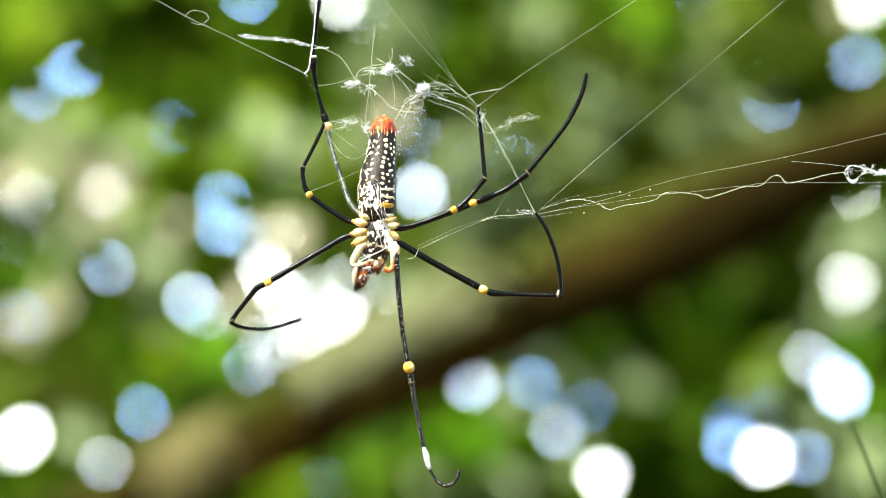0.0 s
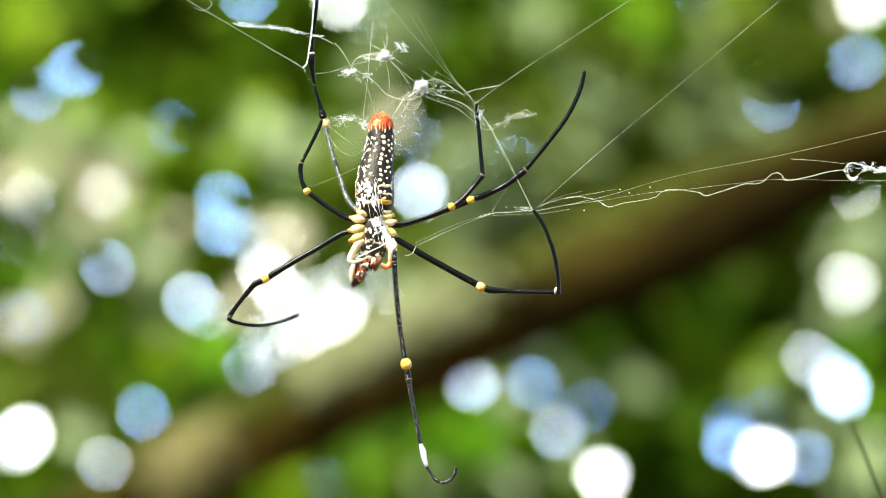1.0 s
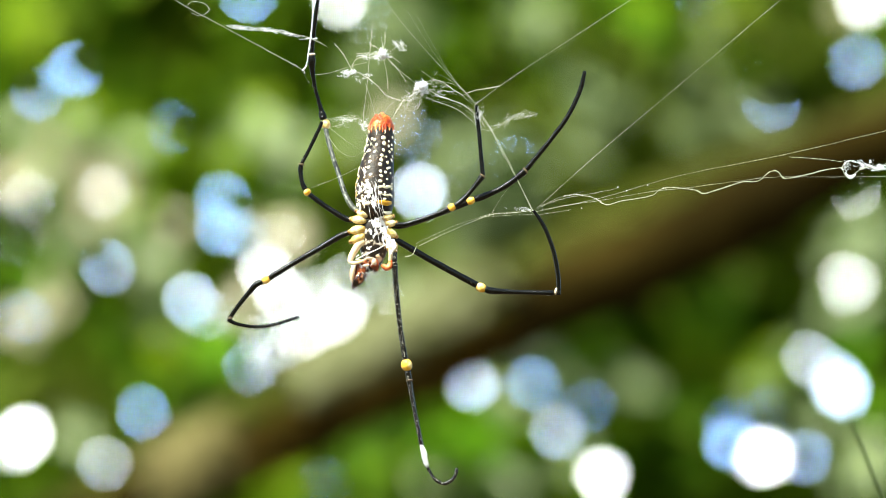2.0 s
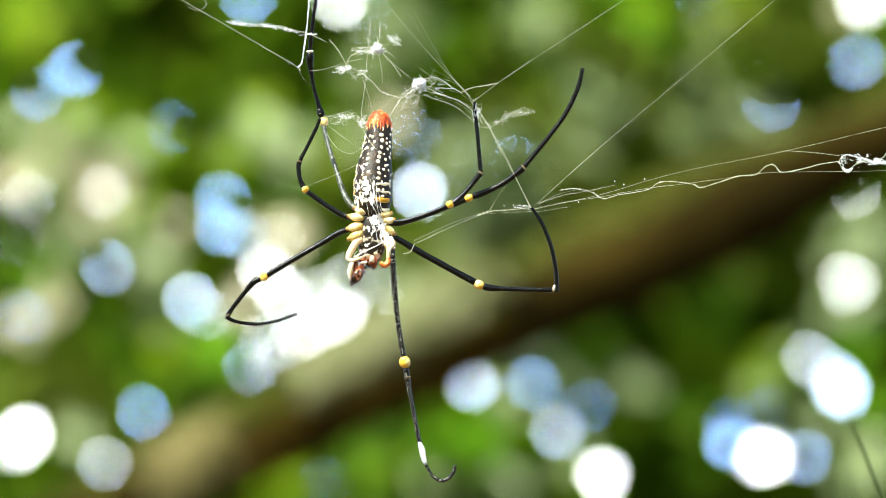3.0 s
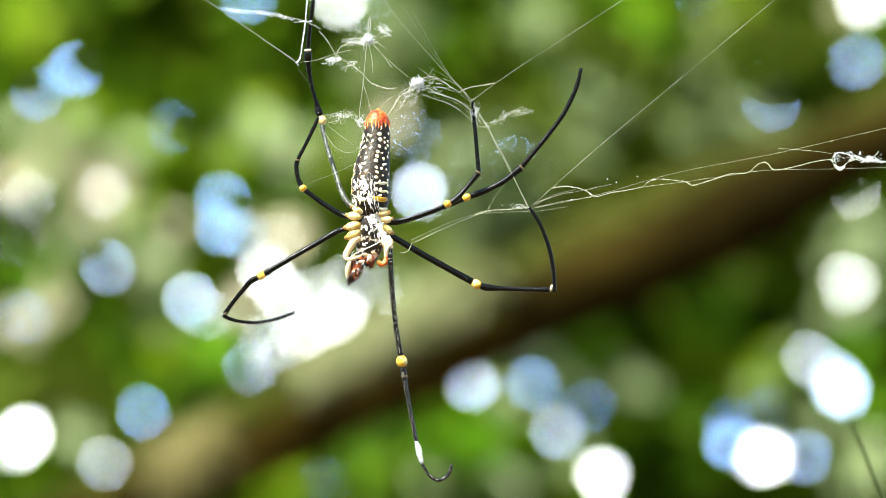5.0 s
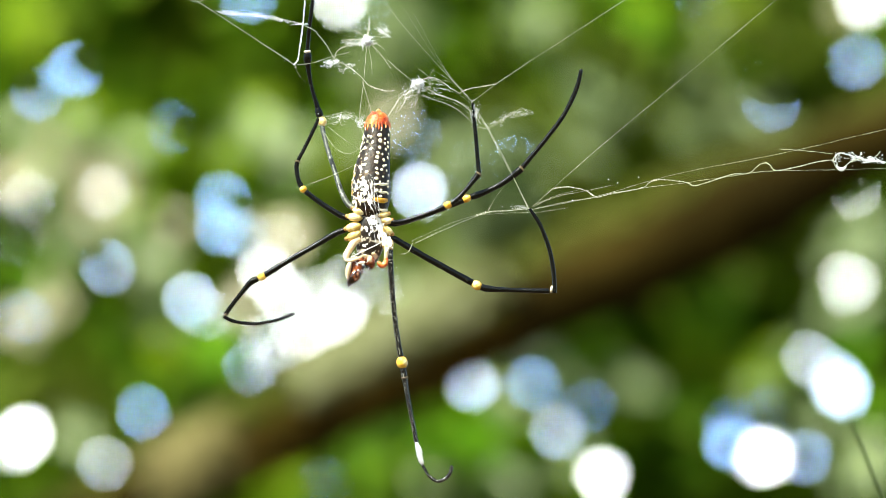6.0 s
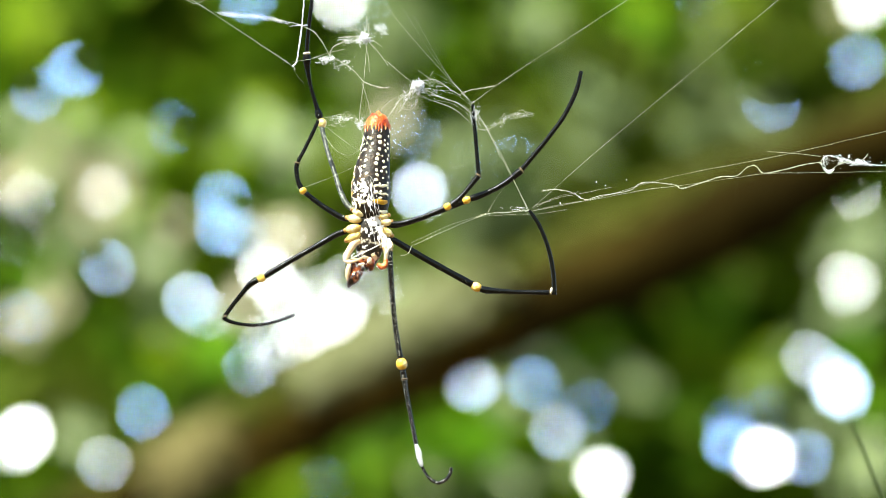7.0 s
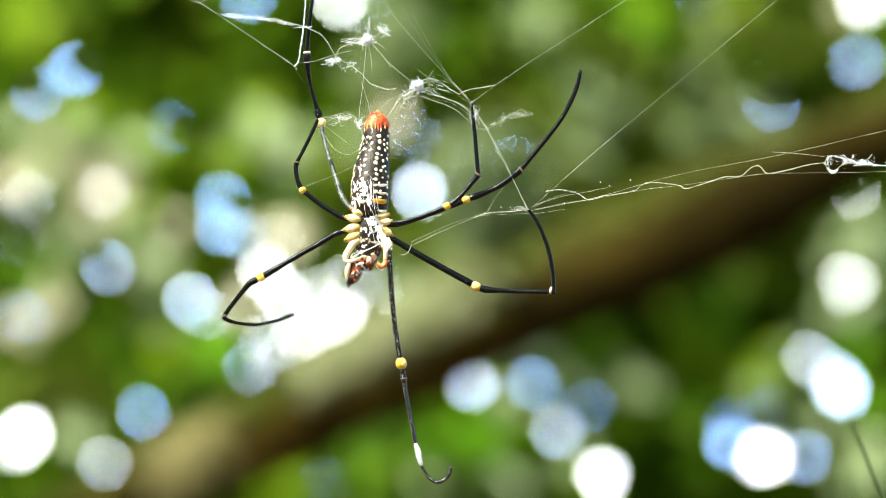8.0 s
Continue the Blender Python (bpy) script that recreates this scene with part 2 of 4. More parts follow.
GAPS_MIDDLE = [(600, 566, 12.5), (1065, 841, 12), (742, 338, 10.5), (600, 0, 8.4), (645, 28, 3.4), (833, 678, 8.8), (985, 764, 7.4), (734, 240, 3.4), (908, 288, 3.3), (942, 678, 6.1), (1042, 716, 4), (574, 852, 2.3), (838, 292, 2.3)]
GAPS_EAST = [(1352, 808, 14.5), (1488, 690, 12.5), (1475, 664, 7), (1526, 2, 9.5), (1292, 784, 8.6), (1288, 748, 3.6), (1422, 808, 6.2), (1364, 184, 5.2), (1350, 156, 2.2), (1511, 339, 5.8), (1232, -18, 3), (1350, 732, 2.6)]
BROKEN_GAPS = [(1434, 636, 7, 2), (492, 512, 6.5, 2), (538, 588, 8, 2), (508, 540, 7, 3), (560, 528, 7.5, 2), (470, 600, 5, 3), (482, 636, 5.5, 2), (1502, 500, 8.5, 3), (362, 552, 5, 2), (1516, 108, 6.2, 2), (48, 345, 5, 2), (182, 338, 4.6, 2), (620, 500, 6.5, 2), (664, 512, 3.4, 2)]


def holes():
    """A gap of several holes keeps its open area; its holes lie close together."""
    rng, out = random.Random(61), []
    for x, y, r, n in [(*g, 1) for g in GAPS_WEST + GAPS_MIDDLE + GAPS_EAST] + BROKEN_GAPS:
        turn = rng.uniform(0, 6.28)
        for k in range(n):
            a, d = turn + 6.283 * k / n, r * (rng.uniform(0.9, 1.5) if n > 1 else 0.0)
            out.append((x + math.cos(a) * d, y + math.sin(a) * d, r / math.sqrt(n) * rng.uniform(0.95, 1.08)))
    return np.array(out)


GAPS = holes()


def gap_edge(x, y):
    """How far outside the nearest gap a place on the canopy's grid lies."""
    return np.min(np.hypot(GAPS[:, 0] - x, GAPS[:, 1] - y) - GAPS[:, 2])


def relief(p):
    """How far the foliage bulges towards the camera at a place on its plane."""
    return 0.75 * noise.noise(Vector((p.x * 0.55, p.y * 0.55, 7))) + 0.10 * noise.noise(Vector((p.x * 3, p.y * 3, 1))) - 0.15


def axis(lo, hi, fine_lo, fine_hi, fine, coarse):
    return np.concatenate([np.linspace(lo, fine_lo, coarse, endpoint=False), np.arange(fine_lo, fine_hi, fine), np.linspace(fine_hi, hi, coarse)])


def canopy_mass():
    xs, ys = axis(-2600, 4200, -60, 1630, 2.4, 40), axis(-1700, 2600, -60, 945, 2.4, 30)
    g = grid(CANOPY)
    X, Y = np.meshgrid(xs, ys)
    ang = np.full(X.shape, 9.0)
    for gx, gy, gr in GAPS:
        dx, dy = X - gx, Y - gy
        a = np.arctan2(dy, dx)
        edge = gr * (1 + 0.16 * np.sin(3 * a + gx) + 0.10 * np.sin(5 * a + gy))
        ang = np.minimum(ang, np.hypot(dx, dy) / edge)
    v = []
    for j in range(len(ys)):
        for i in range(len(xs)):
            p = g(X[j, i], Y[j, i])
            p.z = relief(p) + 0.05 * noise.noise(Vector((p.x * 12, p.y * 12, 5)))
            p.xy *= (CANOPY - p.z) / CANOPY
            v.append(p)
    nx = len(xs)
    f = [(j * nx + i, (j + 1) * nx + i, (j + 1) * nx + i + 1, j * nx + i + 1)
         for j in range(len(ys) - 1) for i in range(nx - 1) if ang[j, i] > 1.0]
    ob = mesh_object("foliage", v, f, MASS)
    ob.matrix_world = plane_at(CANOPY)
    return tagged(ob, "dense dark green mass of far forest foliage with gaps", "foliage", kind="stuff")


def leaf_verts(length, width, fold):
    """A pointed leaf, folded along its midrib, as two rows of faces."""
    v = [(0, 0, 0)]
    for s, h in ((0.25, 0.75), (0.55, 1.0), (0.82, 0.6)):
        v += [(-width * h / 2, length * s, fold), (0, length * s, 0), (width * h / 2, length * s, fold)]
    v.append((0, length, -fold))
    f = [(0, 2, 1), (0, 3, 2), (1, 2, 5, 4), (2, 3, 6, 5), (4, 5, 8, 7), (5, 6, 9, 8), (7, 8, 10), (8, 9, 10)]
    return np.array(v), f


class Leaves:
    def __init__(self):
        self.v, self.f = [], []

    def add(self, at, m, length, width):
        lv, lf = leaf_verts(length, width, length * 0.06)
        base = len(self.v)
        self.v += [tuple(m @ Vector((a, b - length / 2, c)) + at) for a, b, c in lv]
        self.f += [tuple(base + k for k in face) for face in lf]


def random_turn(rng, tilt):
    return (Euler((rng.uniform(-tilt, tilt), rng.uniform(-tilt, tilt), 0)).to_matrix() @ Euler((0, 0, rng.uniform(0, 6.283))).to_matrix())


# few leaves, so the dark mass paints deep shade: place on its grid and radius
SHADE_SPOTS = [(300, 50, 100), (250, 630, 80), (1150, 780, 110), (1140, 600, 80), (60, 450, 50), (1340, 560, 60), (560, 60, 60), (640, 820, 40), (880, 130, 60), (1470, 150, 60)]


def canopy_leaves():
    rng, g, L = random.Random(3), grid(CANOPY), Leaves()
    for k in range(6500):
        inner = k < 4200
        x = rng.uniform(-80, 1650) if inner else rng.uniform(-2600, 4200)
        y = rng.uniform(-80, 960) if inner else rng.uniform(-1700, 2600)
        if not inner and -80 < x < 1650 and -80 < y < 960:
            continue
        size = rng.uniform(0.035, 0.06) if inner else rng.uniform(0.08, 0.15)
        if gap_edge(x, y) < 0.42 * size / CANOPY_UNIT:
            continue
        clump = noise.noise(Vector((x * 0.006, y * 0.006, 3)))
        if inner and (clump < rng.uniform(-0.7, 0.25) or any(math.hypot(x - a, y - b) < c * rng.uniform(0.6, 1.1) for a, b, c in SHADE_SPOTS)):
            continue
        p = g(x, y)
        p.z = relief(p) + rng.uniform(0.08, 0.42) + (0.0 if inner else rng.uniform(0, 0.5))
        p.xy *= (CANOPY - p.z) / CANOPY
        L.add(p, random_turn(rng, 0.9), size, size * rng.uniform(0.4, 0.55))
    ob = mesh_object("leaves", L.v, L.f, FOLIAGE)
    ob.matrix_world = plane_at(CANOPY)
    tagged(ob, "green leaves of far forest trees in sun", "leaves", kind="stuff")


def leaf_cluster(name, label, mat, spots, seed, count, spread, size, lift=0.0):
    """Small bunches of leaves, most coloured bright as if sun-struck; spots on the canopy's grid."""
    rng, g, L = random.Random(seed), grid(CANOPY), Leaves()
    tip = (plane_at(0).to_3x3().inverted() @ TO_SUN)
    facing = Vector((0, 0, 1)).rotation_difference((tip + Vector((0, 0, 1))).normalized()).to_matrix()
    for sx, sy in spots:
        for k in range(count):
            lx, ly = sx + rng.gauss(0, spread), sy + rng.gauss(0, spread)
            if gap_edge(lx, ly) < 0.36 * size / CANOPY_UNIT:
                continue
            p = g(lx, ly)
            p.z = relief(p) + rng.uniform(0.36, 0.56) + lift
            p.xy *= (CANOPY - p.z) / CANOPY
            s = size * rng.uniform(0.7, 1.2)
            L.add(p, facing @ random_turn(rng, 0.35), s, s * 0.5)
    ob = mesh_object(name, L.v, L.f, mat)
    ob.matrix_world = plane_at(CANOPY)
    tagged(ob, label, "leaves", kind="stuff")


# ---- the leaning limb of the near tree ----
def near_tree():
    tree = tagged(new("tree"), "brown tree with a long leaning limb", "tree")
    m = plane_at(5.0)
    g = grid(5.0)
    s = Shape()
    line = [(-900, 1350, 34), (-400, 1150, 46), (0, 995, 56), (330, 850, 64), (620, 700, 70), (900, 557, 77), (1200, 420, 86), (1350, 350, 84), (1500, 272, 69), (1900, 95, 84), (2500, -190, 130)]
    u = 2 * 5.0 * HALF / 1568
    pts = [m @ g(x, y) for x, y, r in line]
    s.tube([(*p, r * u) for p, (x, y, r) in zip(pts, line)], 8, 20, 1.0, 0.10)
    limb = s.part("limb", BARK, tree, "leaning grey-brown limb lit from above")
    # olive tube along the top paints the side that the sun lights
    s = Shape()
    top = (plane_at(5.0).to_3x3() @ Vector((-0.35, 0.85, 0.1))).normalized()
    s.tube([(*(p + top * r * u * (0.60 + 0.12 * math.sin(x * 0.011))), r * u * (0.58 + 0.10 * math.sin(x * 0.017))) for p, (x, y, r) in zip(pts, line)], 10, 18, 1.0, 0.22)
    s.part("moss", LIT_TOP, limb, "olive upper side of the limb, painted sunlit")
    # beige lumps paint a patch of sunlight on the limb
    s, rng = Shape(), random.Random(31)
    for k in range(90):
        x = rng.triangular(270, 440, 350)
        y, r = np.interp(x, (0, 330, 620), (995, 850, 700)), np.interp(x, (330, 620), (64, 70)) * u
        a = rng.uniform(-0.3, 1.3)
        out = plane_at(5.0).to_3x3() @ Vector((-0.45 * math.sin(a), 0.89 * math.sin(a), math.cos(a)))
        q = m @ g(x, y) + out.normalized() * r * 1.02
        s.blob(q, (rng.uniform(0.008, 0.018), rng.uniform(0.008, 0.018), rng.uniform(0.008, 0.014)), rng.uniform(0, 3), 5, 8, 0.5)
    s.part("lichen", LIT_BEIGE, limb, "beige patch painting sunlight on the limb")
    # brown lumps over the front and lower side of the bark
    s, rng = Shape(), random.Random(35)
    for k in range(150):
        x = rng.uniform(430, 880)
        y, r = np.interp(x, (330, 620, 900), (850, 700, 555)), 71 * u
        a = rng.uniform(-0.8, 0.4 if x < 600 else 0.1)
        out = plane_at(5.0).to_3x3() @ Vector((-0.45 * math.sin(a), 0.89 * math.sin(a), math.cos(a)))
        s.blob(m @ g(x, y) + out.normalized() * r * 1.0, (rng.uniform(0.008, 0.018), rng.uniform(0.008, 0.016), rng.uniform(0.006, 0.012)), rng.uniform(0, 3), 5, 8, 0.5)
    s.part("dry_moss", BROWN_PATCH, limb, "brown patches over the bark")
    # pale lumps paint the brightest part of the limb's sunlit top
    s, rng = Shape(), random.Random(33)
    for k in range(270):
        x = rng.triangular(540, 930, 700)
        y, r = np.interp(x, (330, 620, 900, 1200), (850, 700, 555, 412)), 73 * u
        a = rng.uniform(0.3, 1.7)
        out = plane_at(5.0).to_3x3() @ Vector((-0.45 * math.sin(a), 0.89 * math.sin(a), math.cos(a)))
        q = m @ g(x, y) + out.normalized() * r * (1.05 + 0.22 * max(0.0, math.sin(a)))
        s.blob(q, (rng.uniform(0.008, 0.02), rng.uniform(0.008, 0.016), rng.uniform(0.008, 0.014)), rng.uniform(0, 3), 5, 8, 0.5)
    s.part("pale_moss", PALE_LIT_TOP, limb, "pale olive lumps painting the limb's sunlit top")
    L, rng = Leaves(), random.Random(41)
    for k in range(760):            # small leaves on the limb; the near-root ones paint its sunlit top
        near_root = k >= 360
        x = rng.uniform(440, 900) if near_root else rng.uniform(350, 1300)
        y, r = np.interp(x, (0, 330, 620, 900, 1200, 1500, 1900), (995, 850, 700, 555, 412, 272, 95)), np.interp(x, (0, 900, 1900), (56, 74, 92)) * u
        h = r * (rng.uniform(0.15, 1.15) if near_root else rng.uniform(0.70, 1.08)) * (1 + 0.2 * noise.noise(Vector((x * 0.008, 0, 0))))
        q = m @ g(x, y) + m.to_3x3() @ Vector((-0.45 * h, 0.89 * h, rng.uniform(0.7, 1.0) * r if near_root else rng.uniform(-0.3, 0.6) * r))
        size = rng.uniform(0.018, 0.04)
        L.add(q, random_turn(rng, 1.2), size, size * 0.5)
    mesh_object("fern_growth", L.v, L.f, SUN_OLIVE, limb, "small olive leaves on the limb, also painting its lit top")
    rng, near, v = random.Random(47), grid(3.0), 2 * 3.0 * HALF / 1568
    for x, y, r, root in ((408, 361, 9.5, 560), (147, 115, 15, 420), (53.7, 154.5, 12.3, 380), (318.4, 229.3, 12, 480), (180, 460, 7.5, 400), (1366, 161, 27, 1330),
                          (910, 314, 32, 1000)):
        at = plane_at(3.0) @ near(x, y)
        face = m.to_3x3() @ Euler((rng.uniform(-0.3, 0.3), rng.uniform(-0.3, 0.3), rng.uniform(-0.6, 0.6))).to_matrix()
        rim = [(r * v * (1.15 + 0.10 * math.cos(6 * a)) * math.cos(a), r * v * (0.95 + 0.18 * max(0.0, math.sin(a)) ** 6) * math.sin(a), 0.10 * r * v * math.cos(a) ** 2) for a in (k * math.pi / 9 for k in range(18))]
        blade = [tuple(at)] + [tuple(at + face @ Vector(q)) for q in rim]
        low = np.interp(root, (330, 620, 900, 1200, 1500, 1900), (850, 700, 555, 412, 272, 95))
        foot = m @ g(root, low)
        stalk = Shape().tube([(*at, 0.0001), (*(at.lerp(foot, 0.5) + Vector((0, 0, 0.02))), 0.00016), (*foot, 0.0003)], 8, 5)
        mesh_object("sprig", blade + [tuple(q) for q in stalk.v], [(0, k + 1, (k + 1) % 18 + 1) for k in range(18)] + [tuple(19 + i for i in q) for q in stalk.f],
                    SHOOT, limb, "small leaf on a hair-thin stalk")
    end = pts[-1]
    t = Shape()
    t.tube([(end.x + 0.05, end.y, -0.3, 0.26), (end.x + 0.02, end.y, 0.2, 0.19), (end.x, end.y, 1.6, 0.15), (end.x, end.y, end.z, 0.13),
            (end.x - 0.05, end.y + 0.1, end.z + 2.5, 0.10)], 6, 18, 1.0, 0.08)
    t.part("trunk", BARK, tree)
    return tree


def stem():
    """A thin green shoot that stands a little behind the web."""
    g, m = grid(1.68), plane_at(1.68)
    tip = [m @ g(x, y) for x, y in ((1497, 722), (1508, 752), (1527, 795), (1549, 852), (1590, 960))]
    u = 2 * 1.68 * HALF / 1568
    foot = tip[-1]
    s = Shape().tube([(*p, r * u) for p, r in zip(tip, (1.2, 2.4, 2.6, 2.8, 3.2))], 6, 8)
    s.tube([(*foot.lerp(Vector((foot.x + 0.05, foot.y + 0.04, -0.1)), k / 8), (3.2 + 0.5 * k) * u) for k in range(9)], 2, 8)
    tagged(s.part("plant_stem", SHOOT), "thin dark green plant stem growing from the ground", "plant")


# ---- the spider ----
def spider():
    sp = tagged(new("spider"), "large black and yellow orb weaver spider hanging in its web", "spider")
    sp.matrix_world = WEB

    ab = Shape()
    ab.tube(run(lean([(673, 208, 10), (673, 214, 17), (672.5, 224, 21.5), (671.5, 240, 23.3), (670.5, 258, 24.5), (668, 278, 27), (664.5, 300, 30.5), (662, 325, 33.5),
                 (661, 347, 34.5), (661.5, 365, 33), (662, 381, 27), (661, 392, 14)])), 6, 32)
    abdomen = ab.part("abdomen", ABDOMEN, sp, "dark abdomen with rows of cream spots")
    cap = Shape()
    cap.tube(run(lean([(673, 205, 6, 1), (673, 207, 13, 1), (673, 212, 17.5, 1), (672.5, 219, 20.6, 1), (672.2, 225, 22.2, 1), (672, 229, 20.5, 0)])), 5, 28, 1.0, 0.05)
    for k in range(10):
        a, e = (k + 0.5 + 0.3 * math.sin(5.0 * k)) / 10 * math.pi, 4 + 4.5 * math.sin(2.3 * k) ** 2
        cap.tube(run(lean([(672 - math.cos(a) * 20.6, 222, 2.6, math.sin(a) * 21.4), (672 - math.cos(a) * 22.2, 227 + 0.4 * e, 1.9, math.sin(a) * 23.0), (671.6 - math.cos(a) * 22.8, 228 + e, 0.6, math.sin(a) * 23.8)])), 4, 8)
    cap.part("tail_end", ORANGE, abdomen, "orange-red tail end")
    for k, (dx, dy, r) in enumerate(((-5, 208, 4.5), (5, 205.5, 5.2), (11, 210, 4.2), (2, 211, 4.6))):
        s = Shape()
        s.blob(w(669 + dx, dy, 8 + 3 * (k == 3) - (388 - dy) * LEAN), (r * UNIT, r * 1.3 * UNIT, r * UNIT))
        s.part("spinneret", ORANGE, abdomen)
    rng = random.Random(11)

    def girth(y):
        return np.interp(y, (224, 240, 258, 278, 300, 325, 347, 365), (21.5, 23.3, 24.5, 27, 30.5, 33.5, 34.5, 33)), np.interp(y, (224, 258, 278, 300, 325), (672.5, 670.5, 668, 664.5, 662))

    for column, (a0, big) in enumerate(((0.14, 0.9), (0.48, 0.85), (0.84, 0.80), (1.20, 1.12), (1.78, 1.10), (2.22, 0.75), (2.62, 0.85))):
        y = 246 + 4.5 * (column % 2)
        while y < 362:
            r, cx = girth(y)
            a = a0 + rng.gauss(0, 0.07)
            yy = y + rng.uniform(-1.8, 1.8)
            p = w(cx - math.cos(a) * r * 0.985, yy, math.sin(a) * r * 1.06 - (388 - yy) * LEAN)
            low = min(1.0, max(0.0, (y - 285) / 50))
            sx, sy = big * rng.uniform(2.4, 4.6) * (1 + 0.40 * low), big * rng.uniform(2.3, 4.1) * (1 - 0.28 * low)
            f = max(0.4, math.sin(a))
            if rng.random() < 0.94:
                spot = Shape()
                spot.blob(p, (sx * UNIT * f, sy * UNIT, 1.0 * UNIT + (1 - f) * 3 * UNIT), rng.uniform(-0.4, 0.4) + 0.3 * (a0 - 1.57), 6, 10, 0.26)
                spot.part("spot", SPOT, abdomen)
            y += rng.uniform(8.0, 11.5)
    for y, a, tall in ((250, 0.30, 6.5), (266, 0.14, 7.5), (284, 0.34, 5.5), (303, 0.16, 8.0), (318, 0.40, 5.0), (331, 0.14, 7.5), (346, 0.30, 6.0)):   # larger cream patches, also painting the bright light along one flank
        r, cx = girth(y)
        p = w(cx - math.cos(a) * r * 0.97, y, math.sin(a) * r * 1.03 - (388 - y) * LEAN)
        Shape().blob(p, (2.9 * UNIT, tall * UNIT, 3.6 * UNIT), -0.13, 7, 10, 0.30).part("spot", SPOT if y < 310 else CREAM, abdomen)
    streaks = Shape()
    for k in range(4):
        a = (k + 0.5) / 4 * math.pi + rng.uniform(-0.15, 0.15)
        e = rng.uniform(5, 12)
        p = [(672 - math.cos(a + d) * 23.4, 232 + t, rr, math.sin(a + d) * 24.6) for d, t, rr in ((0, -1, 0.9), (0.05, e / 2, 0.9), (-0.03, e, 0.4))]
        streaks.tube(run(lean(p)), 3, 6)
    for k in range(30):         # lengthwise streaks and flecks on the flank
        a = rng.uniform(0.1, 0.95) if k < 26 else rng.uniform(1.0, 2.2)
        y = rng.uniform(256, 362) if k < 26 else rng.uniform(288, 362)
        pts = []
        for t in range(4):
            r, cx = girth(y + t * (2 + k % 4))
            pts.append((cx - math.cos(a) * r, y + t * (2 + k % 4), (0.9 + 1.1 * rng.random()) if 0 < t < 3 else 0.4, math.sin(a) * r * 1.06))
            a += rng.uniform(-0.06, 0.06)
        streaks.tube(run(lean(pts)), 3, 6)
    tagged(streaks.part("streaks", SPOT, abdomen, "fine cream streaks on the flank"), kind="stuff")
    band = Shape()
    band.tube(run(lean([(666, 358, 2.0, 35.5), (674, 360, 4.0, 33), (684, 361.5, 4.4, 26.5), (691, 360, 3, 16)])), 4, 10, 0.26, 0.1)
    band.part("band", YELLOW, abdomen, "yellow cross band")
    for pts in ([(672, 331, 1.0, 34), (680, 333, 2.6, 30), (688, 332, 2.4, 22), (693, 330, 1.4, 12)], [(674, 345, 1.0, 34), (682, 347, 2.2, 29), (690, 346, 1.8, 20)],
                [(678, 377, 1.6, 24), (685, 379, 3.4, 20), (691, 377, 2.0, 12)], [(630, 352, 1.6, 14), (637, 356, 3.2, 23), (645, 357, 2.4, 29), (651, 355, 1.0, 32)],
                [(629, 338, 1.2, 12), (635, 341, 2.4, 22), (643, 342, 1.4, 28)]):
        Shape().tube(run(lean(pts)), 4, 8, 0.32, 0.25).part("band", SPOT, abdomen, "cream-yellow cross band")

    th = Shape()
    th.tube(run([(661, 384, 12), (661, 392, 22), (661, 405, 27), (661, 420, 28), (660, 437, 26), (658, 452, 22), (655, 466, 17), (652, 476, 10)]), 5, 26, 0.62, 0.02)
    th.part("cephalothorax", STERNUM, sp, "black and white underside of the front body")
    for x, y, rx, ry, turn in ((637, 480, 14, 21, -0.5), (660, 470, 10, 14, 0.1)):
        s = Shape()
        s.blob(w(x, y, 8), (rx * UNIT, ry * UNIT, 9 * UNIT), turn, 10, 16, 0.06)
        s.part("chelicera", RUST, sp, "glossy rust-brown jaw")
    s = Shape()
    s.tube(run([(640, 484, 6, 12), (635, 492, 9.6, 13), (630, 499, 9.0, 13), (625.5, 506, 5.6, 12), (623, 513, 1.6, 10)]), 5, 14, 1.0, 0.06)
    s.part("palp_tip", UMBER, sp, "glossy dark brown tip")
    s = Shape()
    s.tube(run([(643, 428, 5.0, 12), (633, 434, 6.4, 13), (626, 445, 6.2, 14), (620, 456, 5.6, 15), (618, 464, 4.4, 16)]), 6, 12, 0.8, 0.06)
    s.tube(run([(616, 463, 3.7, 16), (622, 467, 3.4, 17), (632, 466, 2.8, 18), (642, 462, 2.2, 18), (647, 459, 1.2, 17)]), 5, 10, 0.9, 0.06)
    # cream strip paints the broad highlight on the jaw's dark lobe
    s.tube(run([(626, 470, 2.6, 17), (623, 479, 4.6, 17), (621.5, 489, 4.4, 17), (622, 498, 2.6, 16), (623, 505, 0.8, 13)]), 5, 10, 0.9, 0.08)
    s.part("palp", PALP, sp, "cream pedipalp with a highlight strip painted on the jaw")
    s = Shape()
    s.tube(run([(684, 424, 5.4, 13), (689, 436, 6.0, 14), (690, 450, 4.8, 14), (689, 464, 3.6, 13)]), 6, 10, 1.0, 0.06)
    palp = s.part("palp", PALP, sp, "cream and orange pedipalp")
    s = Shape()
    s.tube(run([(690, 462, 3.8, 13), (688, 472, 5.0, 14), (681, 476, 4.6, 15), (675, 470, 3.0, 16)]), 6, 10, 1.0, 0.05)
    s.part("palp_tip", ORANGE, palp, "orange tip")
    for k, (x, y, rx, ry) in enumerate(((652, 459, 6, 3), (660, 464, 4.5, 6), (667, 455, 4, 3), (646, 471, 6, 2.4), (636, 463, 7, 2))):
        Shape().blob(w(x, y, 17), (rx * UNIT, ry * UNIT, 2.4 * UNIT), 0.5 * math.sin(3.0 * k), 6, 12, 0.35).part("mouth_plate", PALP, sp, "pale mouth plate")
